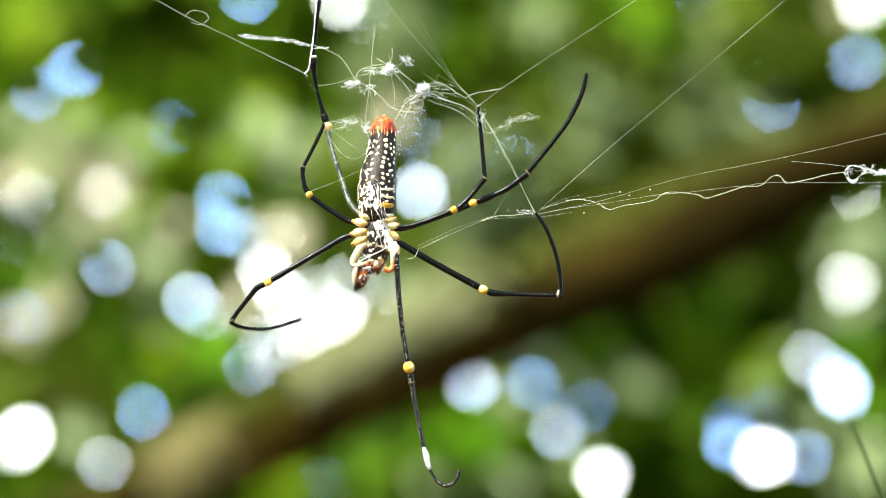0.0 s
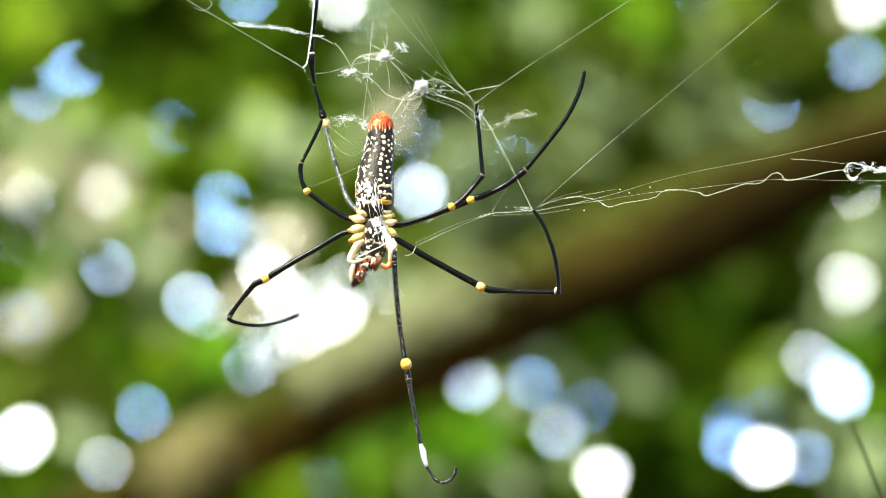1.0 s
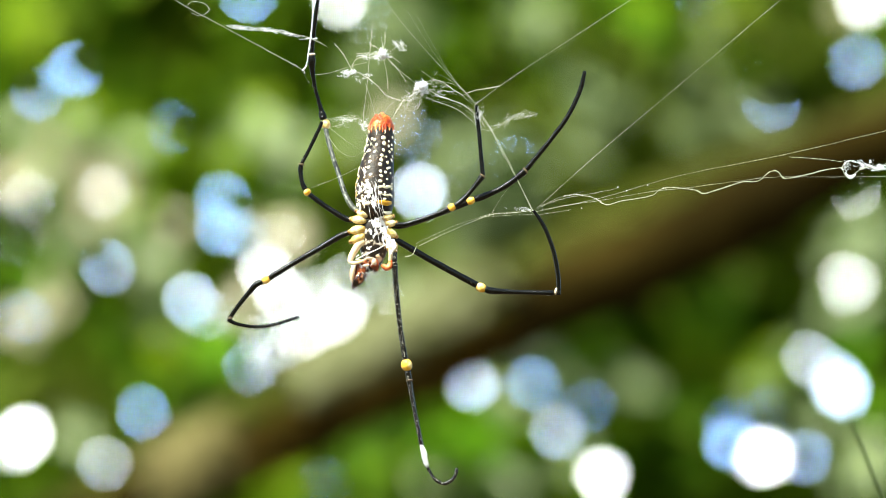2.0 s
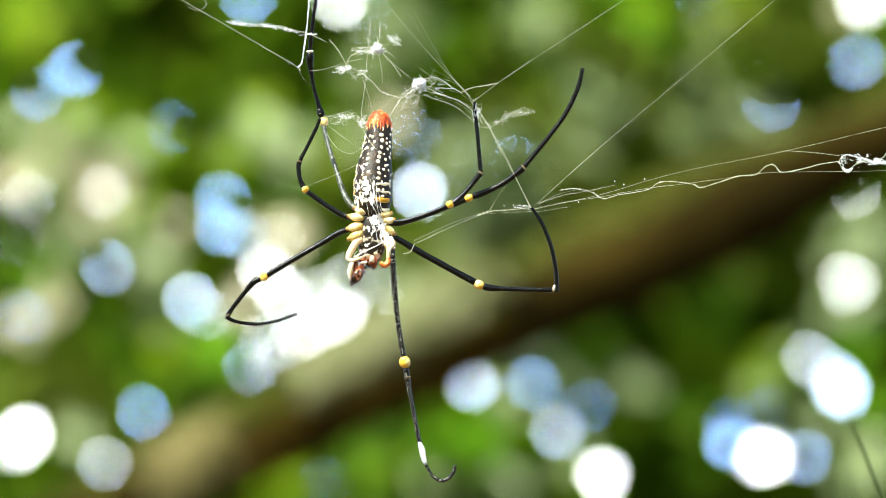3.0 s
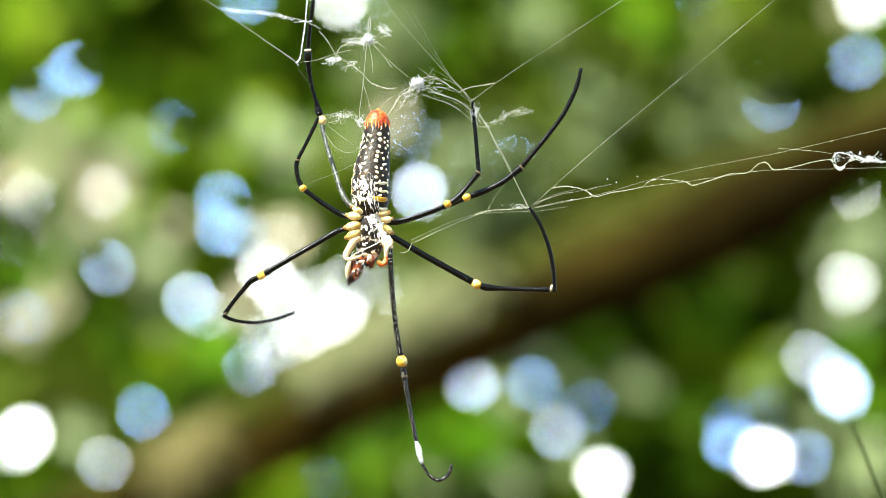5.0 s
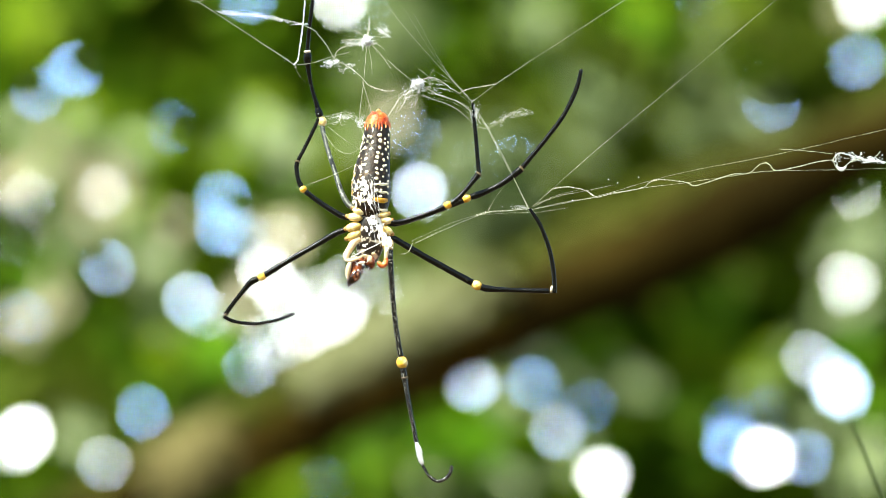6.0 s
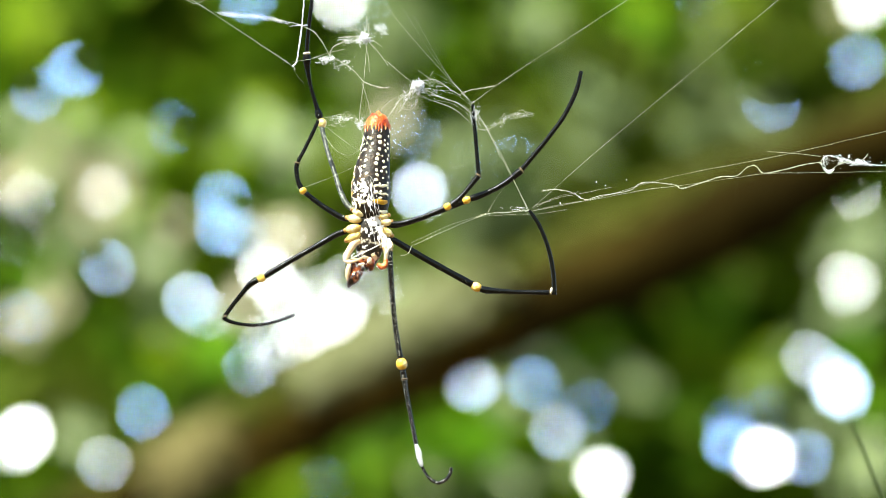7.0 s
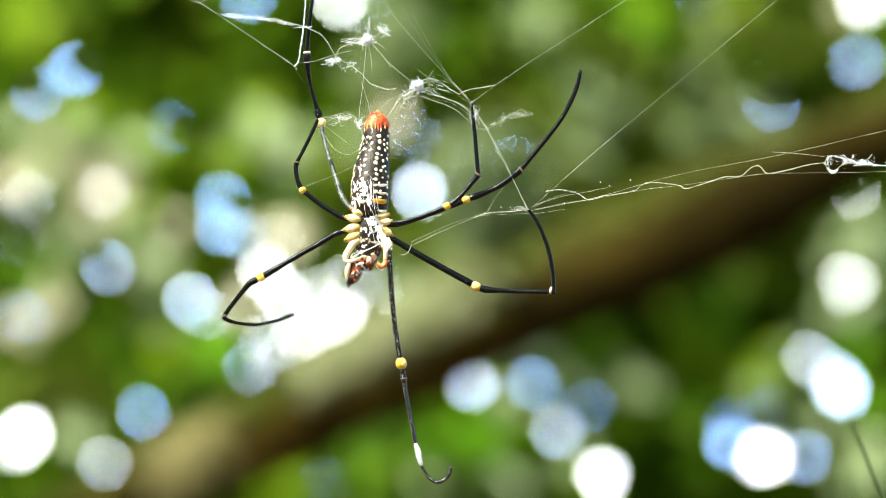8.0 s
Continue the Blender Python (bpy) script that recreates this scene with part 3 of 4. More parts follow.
    for x, y, lx, ly, turn in ((639, 380, 11, 5.5, -0.5), (633, 391, 14, 6.5, -0.15), (631, 408, 15, 7.0, 0.25), (632, 423, 15, 6.8, 0.45),
                               (683, 386, 11, 5, 0.2), (688, 397, 12, 6, 0.1), (689, 414, 13, 7, -0.55), (692, 438, 10, 10, -0.9)):
        s = Shape()
        s.blob(w(x, y, 11), (1.0 * lx * UNIT, (ly + 1.0) * UNIT, 8 * UNIT), turn, 12, 16, 0.10)
        c = s.part("coxa", CREAM, sp, "cream-yellow leg base")
        d = -1 if x < 660 else 1
        tip = Shape().blob(w(x + d * lx * 0.95 * math.cos(turn), y - d * lx * 0.95 * math.sin(turn), 10), (4.2 * UNIT, 4.4 * UNIT, 4.8 * UNIT), turn, 8, 12, 0.1)
        tip.part("trochanter", AMBER, c, "yellow joint with the leg")

    bristle = random.Random(19)

    def leg(femur, knee, tibia, joint, foot, ring=DULL, skin=LEG, thigh=None, cap=YELLOW):
        femur, tibia, foot = ([(x, y, 0.80 * r, z) for x, y, r, z in part] for part in (femur, tibia, foot))
        a = Shape().tube(run(femur), 8, 14, 1.0, 0.10).part("leg", thigh or skin, sp, "black leg with a yellow knee")
        for x, y, r, z, turn in knee:
            r *= 0.92
            p, q = Vector(femur[-1][:2]), Vector(tibia[0][:2])
            c, along = Vector((x, y)), (q - p).normalized() * max(0.95 * r, 0.62 * (q - p).length)
            bulb = [(*(c + along * k), h * r, z) for k, h in ((-1.0, 0.30), (-0.72, 0.66), (-0.36, 0.88), (0.0, 0.95), (0.36, 0.90), (0.72, 0.70), (1.0, 0.34))]
            Shape().tube(run(bulb), 3, 14, 1.0, 0.05).part("knee", cap, a, "yellow knee")
        Shape().tube(run(tibia), 8, 14, 1.0, 0.10).part("tibia", skin, a)
        for x, y, r, z, turn in joint:
            Shape().blob(w(x, y, z), (r * UNIT, r * 0.42 * UNIT, r * UNIT), turn, 8, 12).part("joint", ring, a, "pale joint ring")
        Shape().tube(run(foot), 8, 12, 1.0, 0.10).part("metatarsus", skin, a)
        upper, lower = Shape(), Shape()
        for part, count, hairs in ((femur, 16, upper), (tibia, 26, lower), (foot, 26, lower)):
            for k in range(count):
                i, f = bristle.randrange(len(part) - 1), bristle.random()
                (x0, y0, r0, z0), (x1, y1, r1, z1) = part[i], part[i + 1]
                x, y, r, z = x0 + (x1 - x0) * f, y0 + (y1 - y0) * f, r0 + (r1 - r0) * f, z0 + (z1 - z0) * f
                along = Vector((x1 - x0, y1 - y0)).normalized()
                out = Vector((-along.y, along.x)) * bristle.choice((-1, 1)) * bristle.uniform(0.75, 1.0)
                reach = bristle.uniform(1.2, 3.2)
                root, tip = Vector((x, y)) + out * r * 0.55, Vector((x, y)) + out * (r * 0.8 + reach) + along * reach * 0.9
                hairs.tube(run([(*root, 0.55, z + 0.3 * r), (*root.lerp(tip, 0.55), 0.4, z + 0.4 * r), (*tip, 0.12, z + 0.5 * r)]), 2, 4)
        tagged(upper.part("thigh_bristles", LEG, a, "short black bristles"), kind="stuff")
        tagged(lower.part("bristles", LEG, a, "short black bristles"), kind="stuff")
        return a

    raised = leg([(636, 376, 6.0, 10), (622, 368, 6.5, 4), (608, 343, 5.6, -10), (597, 309, 5.2, -28), (586, 277, 5.0, -44), (577, 245, 5.0, -60), (573, 226, 5.2, -68)], [(573.5, 220.5, 9.4, -68, 0.25)],
                [(570, 212, 6.6, -68), (568.5, 207, 8.4, -68), (567, 201, 8.0, -68), (565.5, 195, 5.6, -68), (561, 178, 4.0, -66), (555, 153, 3.9, -63), (551, 122, 6.0, -60), (550.4, 107, 9.0, -58), (550.5, 98, 7.4, -57)],
                [(550.5, 95.5, 6.6, -57, 0.05)],
                [(550.5, 95, 4.4, -57), (553, 70, 4.6, -54), (557.5, 38, 4.4, -50), (564, 0, 4.2, -46), (571, -40, 3.8, -42), (575, -90, 3.0, -36)], PALE, LEG, FEMUR_SHEEN, CREAM)
    leg([(630, 394, 5.0, 10), (612, 389, 6.2, 4), (600, 383, 6.4, 2), (573, 366, 5.6, -2), (545, 345, 5.6, -4)], [(542, 342, 7.4, -4, 0.9)],
        [(538, 337, 6.0, -5), (532, 322, 4.8, -6), (529.5, 302, 5.0, -8), (531, 293, 5.4, -8)], [(531, 292, 5.6, -8, -0.2)],
        [(532, 291, 4.0, -8), (546, 264, 4.0, -9), (561, 233, 4.0, -9), (568, 216, 3.4, -9)])
    leg([(628, 410, 5.0, 10), (608, 416, 6.4, 6), (595, 422, 6.8, 6), (570, 437, 6.0, 6), (530, 460, 6.0, 6), (490, 484, 6.6, 6), (474, 494, 6.0, 6)], [(469, 496.5, 8.6, 6, 0.95)],
        [(463, 500, 6.4, 6), (450, 506, 7.2, 6), (439, 519, 5.4, 5), (421, 541, 4.8, 4), (404.5, 564.5, 5.2, 3)], [(405, 564, 5.6, 3, 0.6)],
        [(402, 566, 5.8, 3), (412, 573, 4.2, 3), (432, 578, 3.8, 4), (458, 580, 3.8, 5), (488, 575, 3.6, 6), (512, 567, 4.0, 6), (528, 561, 4.0, 6)])
    leg([(690, 397, 5.0, 10), (712, 399, 5.4, 12), (745, 390, 5.6, 13), (780, 377, 5.8, 14), (792, 371, 6.0, 14)], [(797.5, 368.5, 7.6, 14, 1.2)],
        [(803, 366, 6.2, 14), (814, 358, 6.0, 13), (831, 340, 4.8, 11), (846, 321, 6.0, 9), (852, 313, 6.6, 8)], [(852, 312.5, 6.4, 8, -0.6)],
        [(852.5, 312, 4.8, 8), (850, 285, 4.6, 6), (846, 240, 4.4, 3), (843, 212, 4.2, 1), (841, 187, 3.2, 0)])
    leg([(690, 401, 5.0, 8), (708, 402, 5.6, 2), (740, 393, 5.4, -2), (775, 380, 5.6, -4), (825, 360, 6.2, -5)], [(831, 357, 7.4, -5, 1.2)],
        [(838, 354, 6.4, -5), (851, 350, 7.2, -5), (868, 343, 6.0, -4), (890, 332, 6.0, -3), (909, 319, 6.6, -2), (922, 308, 7.8, -1), (927, 304, 7.4, -1)], [(928, 303, 6.6, -1, -0.9)],
        [(928, 303, 5.4, -1), (952, 274, 5.2, 0), (977, 243, 5.0, 1), (1003, 207, 5.0, 2), (1024, 163, 5.0, 2), (1033, 127, 4.0, 2)])
    leg([(688, 422, 5.0, 10), (702, 428, 6.8, 8), (713, 434, 7.0, 7), (747, 454, 7.0, 8), (785, 475, 7.2, 8), (842, 506, 7.4, 8)], [(849, 510, 9.2, 8, 0.5)],
        [(857, 513, 7.0, 8), (868, 516, 7.8, 8), (892, 517.5, 5.4, 8), (930, 519, 4.8, 8), (978, 520, 5.4, 8)], [(982, 516.5, 6.4, 8, 1.4)],
        [(987, 523, 4.8, 8), (987, 508, 4.6, 8), (984.5, 480, 4.8, 8), (977, 444, 4.6, 8), (963, 407, 4.2, 8), (952, 388, 4.0, 8), (942, 374, 3.0, 8)], PALE)
    last = leg([(696, 448, 6.0, 12), (697, 475, 6.4, 13), (701, 530, 6.0, 13), (707, 585, 5.8, 12), (716, 640, 6.0, 12)], [(718, 647, 11.4, 12, 0.1)],
                     [(720, 657, 6.6, 12), (723, 676, 6.0, 12), (728, 707, 4.8, 12), (737, 753, 4.8, 12), (746, 797, 5.2, 12), (752, 822, 5.8, 12)],
                     [(723, 674, 6.4, 12, 0.1)],
                     [(752, 822, 3.6, 12), (757, 832, 3.2, 12), (767, 848, 3.4, 12), (782, 857, 3.8, 12), (796, 852, 4.0, 12), (804, 842, 4.0, 12), (807, 829, 3.4, 12)], DULL, SPECKLED)
    film = Shape()
    rng = random.Random(8)

    def on_body(x, y):
        """Height of the body's surface over the web's plane."""
        if y < 386:
            r, cx = girth(y)
            return math.sqrt(max(0.0, r * r - (x - cx) ** 2)) * 1.06 - (388 - y) * LEAN + 1.0
        return max(17.0, 19.5 - 0.012 * (x - 661) ** 2)

    for k in range(10):             # long strands that run down the body
        x, y, pts = rng.gauss(655, 6), rng.uniform(300, 400), []
        for t in range(rng.randint(5, 10)):
            pts.append((x, y, rng.uniform(0.12, 0.42) if t else 0.1, on_body(x, y) + 0.6))
            x, y = x + rng.gauss(2.6, 1.8), y + rng.uniform(7, 12)
            if y > 446:
                break
        if len(pts) > 2:
            film.tube(run(pts), 4, 6, 1.0, 0.25)
    def sheet(x, y, rx, ry, fill, lift=0.5):
        """Ragged white film that paints the glare on the silk-covered body."""
        step, index = 0.9, {}
        nx, ny = int(rx / step) + 1, int(ry / step) + 1
        for j in range(-ny, ny + 1):
            for i in range(-nx, nx + 1):
                px, py = x + i * step, y + j * step
                d = math.hypot(i / nx, j / ny)
                n1 = noise.noise(Vector((px * 0.16, py * 0.09, 2.0))) + 0.6 * noise.noise(Vector((px * 0.45, py * 0.28, 9.0)))
                if n1 + fill - 1.1 * d * d > 0:
                    index[i, j] = len(film.v)
                    film.v.append(w(px, py, on_body(px, py) + lift + 0.7 * n1))
        for i, j in index:
            if (i + 1, j) in index and (i, j + 1) in index and (i + 1, j + 1) in index:
                film.f.append((index[i, j], index[i, j + 1], index[i + 1, j + 1], index[i + 1, j]))

    for patch in ((645, 300, 8, 26, 0.25), (650, 336, 12, 22, 0.38), (660, 360, 9, 14, 0.30), (668, 396, 15, 16, 0.55), (680, 416, 13, 20, 0.62), (659, 412, 12, 12, 0.35), (690, 432, 10, 16, 0.60), (655, 440, 18, 7, 0.15), (693, 440, 9, 12, 0.8, 2.0), (634, 330, 5, 22, 0.1)):
        sheet(*patch)
    for k in range(16):             # white lines painting the highlights of jaws, mouth and their hairs
        x, y, a = rng.uniform(630, 672), rng.uniform(446, 484), rng.uniform(0.6, 2.4)
        l = rng.uniform(5, 11)
        film.tube(run([(x, y, 0.2, 17), (x + math.cos(a) * l / 2 + rng.uniform(-2, 2), y + math.sin(a) * l / 2, 0.45, 19), (x + math.cos(a) * l, y + math.sin(a) * l, 0.2, 16)]), 3, 5)
    film.tube(run([(626, 462, 0.4, 20), (645, 452, 0.8, 22), (665, 443, 0.7, 22), (682, 434, 0.4, 22)]), 4, 6)
    film.part("silk_film", SILK_GLARE, sp, "white silk strands and painted glare on the body")
    tuft = Shape()
    rng = random.Random(5)
    for k in range(26):
        a, b = rng.uniform(0, 1), rng.uniform(-0.7, 0.7)
        x, y = 745 + a * 6 + b * 5, 788 + a * 28
        tuft.tube(run([(x, y, 1.2, 16), (x + rng.uniform(0, 4), y + 7, 1.6, 18), (x + rng.uniform(1, 6), y + 13, 0.8, 17)]), 3, 5)
    tuft.part("silk_tuft", SILK, last, "white silk stuck to the foot")
    return sp, raised


# ---- the web ----
class Strands:
    """Threads and clumps of silk that move together, each a part of its own."""

    def __init__(self):
        self.made = []

    def piece(self, kind):
        self.made.append((kind, Shape()))
        return self.made[-1][1]

    def blob(self, *a):
        if not self.made or self.made[-1][0] != "silk_core":
            self.piece("silk_core")
        self.made[-1][1].blob(*a)

    def tube(self, *a):
        self.piece("silk_core").tube(*a)

    def part(self, name, mat, parent, label):
        return [shape.part(kind, THREAD if kind == "thread" else mat, parent) for kind, shape in self.made]


def fibre(s, points, r=0.45, beads=0, wav=0.0, seed=0, sub=8):
    """A silk line through grid points, with knots of silk along it."""
    s = s.piece("strand" if r >= 1.3 else "thread") if isinstance(s, Strands) else s
    rng = random.Random(seed)
    base = []
    c = spline([(*p[:2], p[2] if len(p) > 2 else 0.0) for p in points], sub)
    for i, q in enumerate(c):
        base.append((q[0] + rng.uniform(-wav, wav), q[1] + rng.uniform(-wav, wav), 0.6 * r * rng.uniform(0.6, 1.4), q[2]))
    s.tube(run(base), 1, 5)
    for k in range(beads):
        q = c[rng.randrange(len(c))]
        b = rng.uniform(0.6, 1.7) * min(max(r, 0.5), 1.0) * 1.15
        s.blob(w(q[0] + rng.uniform(-0.5, 0.5), q[1] + rng.uniform(-0.5, 0.5), q[2]), (b * UNIT, b * UNIT, b * UNIT), 0, 4, 6, 0.3)


def tangle(s, x, y, rx, ry, count, r, seed):
    """A torn clump of silk: crumpled branching threads with specks along them."""
    s = s.piece("silk_clump") if isinstance(s, Strands) else s
    rng = random.Random(seed)
    for k in range(count):
        px, py = x + rng.gauss(0, rx * 0.25), y + rng.gauss(0, ry * 0.25)
        a, size = rng.uniform(0, 6.28), rng.uniform(0.4, 1.05) * r
        pts = [(px, py, rng.uniform(-3, 4))]
        for j in range(rng.randint(3, 9)):
            a += rng.gauss(0, 0.9)
            l = rng.uniform(1.5, 4.5)
            px, py = px + math.cos(a) * l * rx / max(rx, ry), py + math.sin(a) * l * ry / max(rx, ry)
            if abs(px - x) > rx or abs(py - y) > ry:
                a += 2.0
            pts.append((px, py, pts[-1][2] + rng.uniform(-1, 1)))
        fibre(s, pts, size * rng.uniform(0.5, 1.0), 0, 0.3, seed + k, 2)
        for q in pts:
            if rng.random() < 0.45:
                b = rng.uniform(0.4, 1.3) * size
                s.blob(w(q[0], q[1], q[2]), (b * rng.uniform(0.7, 2.0) * UNIT, b * UNIT, b * UNIT), rng.uniform(0, 3.1), 4, 6, 0.5)
    for k in range(count):
        px, py, b = x + rng.gauss(0, rx * 0.5), y + rng.gauss(0, ry * 0.5), rng.uniform(0.3, 0.8)
        s.blob(w(px, py, rng.uniform(-3, 5)), (b * UNIT, b * UNIT, b * UNIT), 0, 4, 6, 0.4)


def burst(s, x, y, reach, count, seed):
    """A dense white knot: short tapered tufts round one place."""
    rng, s = random.Random(seed), s.piece("silk_core")
    for k in range(count):
        a, l = rng.uniform(0, 6.28), reach * rng.uniform(0.25, 1.0) ** 1.6
        x0, y0 = x + rng.gauss(0, reach * 0.16), y + rng.gauss(0, reach * 0.13)
        b = a + rng.uniform(-0.6, 0.6)
        z = rng.uniform(2, 7)
        s.tube(run([(x0, y0, 1.0, z), (x0 + math.cos(a) * l * 0.5, y0 + math.sin(a) * l * 0.5, 0.8, z), (x0 + math.cos(b) * l, y0 + math.sin(b) * l, 0.2, z)]), 3, 6, 1.0, 0.3)


def curl(s, x, y, reach, turns, r, seed):
    """A slack thread that lies in loose open loops."""
    rng = random.Random(seed)
    a, pts, steps = rng.uniform(0, 6.28), [], int(turns * 8)
    cx, cy, way = x, y, rng.choice((-1, 1))
    for k in range(steps):
        d = reach * rng.uniform(0.65, 1.1) * (0.55 + 0.45 * k / steps)
        pts.append((cx + math.cos(a) * d, cy + math.sin(a) * d * 0.8, rng.uniform(-3, 4)))
        a += way * rng.uniform(0.5, 1.0)
        cx, cy = cx + rng.gauss(0, reach * 0.12), cy + rng.gauss(0, reach * 0.10)
    fibre(s, pts, r, steps // 3, 0.2, seed, 4)


def web():
    wb = tagged(new("spider_web"), "torn white spider web of loose silk strands and knots", "spider web")
    wb.matrix_world = WEB
    out = {}

    s = Strands()     # the knot above the body and the lines round it
    tangle(s, 744, 158, 15, 12, 26, 0.9, 1)
    tangle(s, 728, 174, 24, 22, 16, 0.5, 17)
    tangle(s, 775, 160, 34, 16, 16, 0.36, 18)
    for k, line in enumerate(([(755, 152), (785, 146), (812, 158), (834, 178)], [(752, 166), (790, 178), (826, 190), (852, 215)], [(765, 128), (792, 142), (818, 160), (838, 182)],
                              [(758, 158), (800, 166), (834, 186), (862, 226)], [(748, 172), (770, 180), (800, 184), (832, 204), (848, 226)])):
        fibre(s, line, 0.17, 8, 0.7, 500 + k)
    burst(s, 743, 155, 15, 110, 90)
    for k, (x, y, d) in enumerate(((736, 176, 13), (752, 172, 11), (728, 184, 10), (742, 168, 16), (718, 190, 8), (758, 158, 12), (770, 152, 9), (705, 196, 6))):
        curl(s, x, y, d, 1.9, 0.20, 300 + k)
    s.blob(w(744, 155, 6), (6.5 * UNIT, 5.2 * UNIT, 4 * UNIT), 0.4, 8, 12, 0.5)
    fibre(s, [(735, 165), (712, 180), (700, 198), (690, 212, -38)], 1.0, 10, 0.8, 2)
    fibre(s, [(728, 170), (715, 196), (705, 205)], 0.8, 8, 0.8, 3)
    fibre(s, [(745, 178), (735, 195), (718, 196), (712, 186)], 0.6, 6, 0.8, 4)
    fibre(s, [(690, 112), (710, 130), (735, 150)], 0.6, 2, 0.2, 5)
    fibre(s, [(755, 160), (780, 173), (812, 184), (840, 205), (856, 225)], 0.8, 16, 0.8, 6)
    fibre(s, [(750, 175), (785, 186), (815, 200), (850, 232)], 0.45, 14, 0.8, 7)
    fibre(s, [(745, 148), (772, 143), (800, 160), (820, 172)], 0.7, 10, 0.8, 8)
    fibre(s, [(745, 128), (770, 145), (800, 158)], 0.4, 2, 0.2, 9)
    fibre(s, [(772, 128), (765, 140), (770, 150)], 0.35, 1, 0.3, 10)
    fibre(s, [(672, 207, -42), (690, 185, -20), (720, 168), (738, 158)], 0.5, 5, 0.4, 12)
    fibre(s, [(818, 170), (835, 162), (860, 158), (882, 154)], 0.8, 8, 0.5, 13)
    fibre(s, [(850, 230), (865, 232), (885, 222), (905, 210), (925, 198)], 0.5, 22, 1.0, 14)
    for j, (x, y, d) in enumerate(((868, 230, 4), (880, 222, 5), (892, 217, 6), (902, 211, 8), (912, 208, 8), (921, 206, 9), (931, 202, 9), (938, 204, 7))):
        curl(s, x, y, d, 1.6, 0.24, 215 + 9 * j)
        tangle(s, x, y, 8, 6, 3, 0.36, 415 + 9 * j)
    tangle(s, 846, 208, 10, 28, 34, 0.6, 16)
    out["knot"] = s.part("knot", SILK, wb, "white matted silk knot and lines")

    s = Strands()     # the taut lines over the right-hand legs
    fibre(s, [(640, -60), (700, 30), (780, 122), (838, 185), (890, 275), (942, 375, 8)], 0.34, 4, 0.1, 20)
    fibre(s, [(736, 30), (790, 125), (836, 186)], 0.18, 2, 0.1, 21)
    fibre(s, [(718, 20), (775, 108), (834, 180)], 0.14, 6, 0.1, 520)
    fibre(s, [(838, 185), (880, 256), (912, 318), (941, 375, 8)], 0.30, 16, 0.5, 521)
    fibre(s, [(846, 196), (872, 240), (890, 280)], 0.40, 14, 0.6, 522)
    fibre(s, [(948, 372, 6), (985, 352), (1030, 340)], 0.26, 8, 0.4, 523)
    fibre(s, [(862, 385), (905, 382), (960, 380), (1010, 372)], 0.26, 14, 0.4, 524)
    fibre(s, [(838, 185), (866, 228), (900, 290), (940, 374)], 0.5, 6, 0.3, 22)
    fibre(s, [(942, 374, 8), (905, 378), (865, 382), (800, 408), (740, 436, 14)], 0.75, 22, 0.4, 23)
    fibre(s, [(865, 380), (800, 402), (735, 432, 14)], 0.34, 46, 0.4, 24)
    fibre(s, [(736, 436, 14), (728, 452, 16), (715, 456, 16)], 0.8, 2, 0.3, 25)
    fibre(s, [(868, 380), (882, 355), (897, 335)], 0.3, 4, 0.3, 26)
    for x, y in ((806, 299), (811, 297), (817, 295), (822, 296), (831, 292), (813, 301)):
        s.blob(w(x, y), (1.1 * UNIT, 0.9 * UNIT, 0.9 * UNIT), 0, 5, 8, 0.3)
    out["taut"] = s.part("line", SILK, wb, "taut silk lines")

    s = Strands()     # lines between the knee and the tail
    fibre(s, [(573, 210, -68), (590, 212), (612, 206), (645, 222, -38)], 0.4, 8, 0.8, 30)
    fibre(s, [(576, 226, -66), (600, 222), (625, 210), (653, 222, -30)], 0.5, 10, 0.8, 31)
    fibre(s, [(577, 240, -60), (600, 270), (625, 278), (648, 262, -18)], 0.5, 4, 0.3, 32)
    fibre(s, [(577, 224, -66), (610, 250), (643, 272, -22)], 0.35, 2, 0.2, 33)
    fibre(s, [(545, 335), (590, 318), (637, 296, -20)], 0.3, 3, 0.2, 34)
    fibre(s, [(657, 42), (655, 70), (652, 100), (648, 150), (641, 222, -30), (660, 262, -6), (680, 280, -2)], 0.75, 3, 0.2, 35)
    fibre(s, [(645, 150), (655, 180), (662, 208, -40)], 0.5, 2, 0.2, 36)
    tangle(s, 608, 214, 26, 9, 20, 0.5, 37)
    for k, (x, y, d) in enumerate(((590, 214, 8), (604, 212, 9), (618, 208, 8), (632, 214, 8), (596, 224, 7), (610, 224, 6))):
        curl(s, x, y, d, 1.8, 0.26, 340 + k)
    tangle(s, 640, 222, 8, 8, 14, 0.7, 39)
    out["body"] = s.part("line", SILK, wb, "fine silk lines beside the body")

    s = Strands()     # star and second knot, blowing in the air
    tangle(s, 660, 82, 15, 11, 20, 0.9, 40)
    tangle(s, 634, 84, 24, 9, 14, 0.7, 49)
    burst(s, 659, 81, 12, 80, 91)
    for k, (x, y, d) in enumerate(((644, 84, 9), (626, 88, 7), (690, 66, 8), (672, 76, 8))):
        curl(s, x, y, d, 1.8, 0.20, 320 + k)
    s.blob(w(660, 82, 6), (6.0 * UNIT, 4.6 * UNIT, 4 * UNIT), -0.3, 8, 12, 0.5)
    for k, (x, y) in enumerate(((663, 42), (656, 55), (635, 62), (612, 80), (700, 128), (690, 96), (676, 100), (668, 140))):
        fibre(s, [(658, 80), ((658 + x) / 2 + 2, (80 + y) / 2 - 2), (x, y)], 0.9 - 0.05 * k, 5, 0.6, 41 + k)
    tangle(s, 690, 65, 11, 9, 16, 0.7, 50)
    out["star"] = s.part("knot", SILK, wb, "white star-shaped silk knot")
    s = Strands()
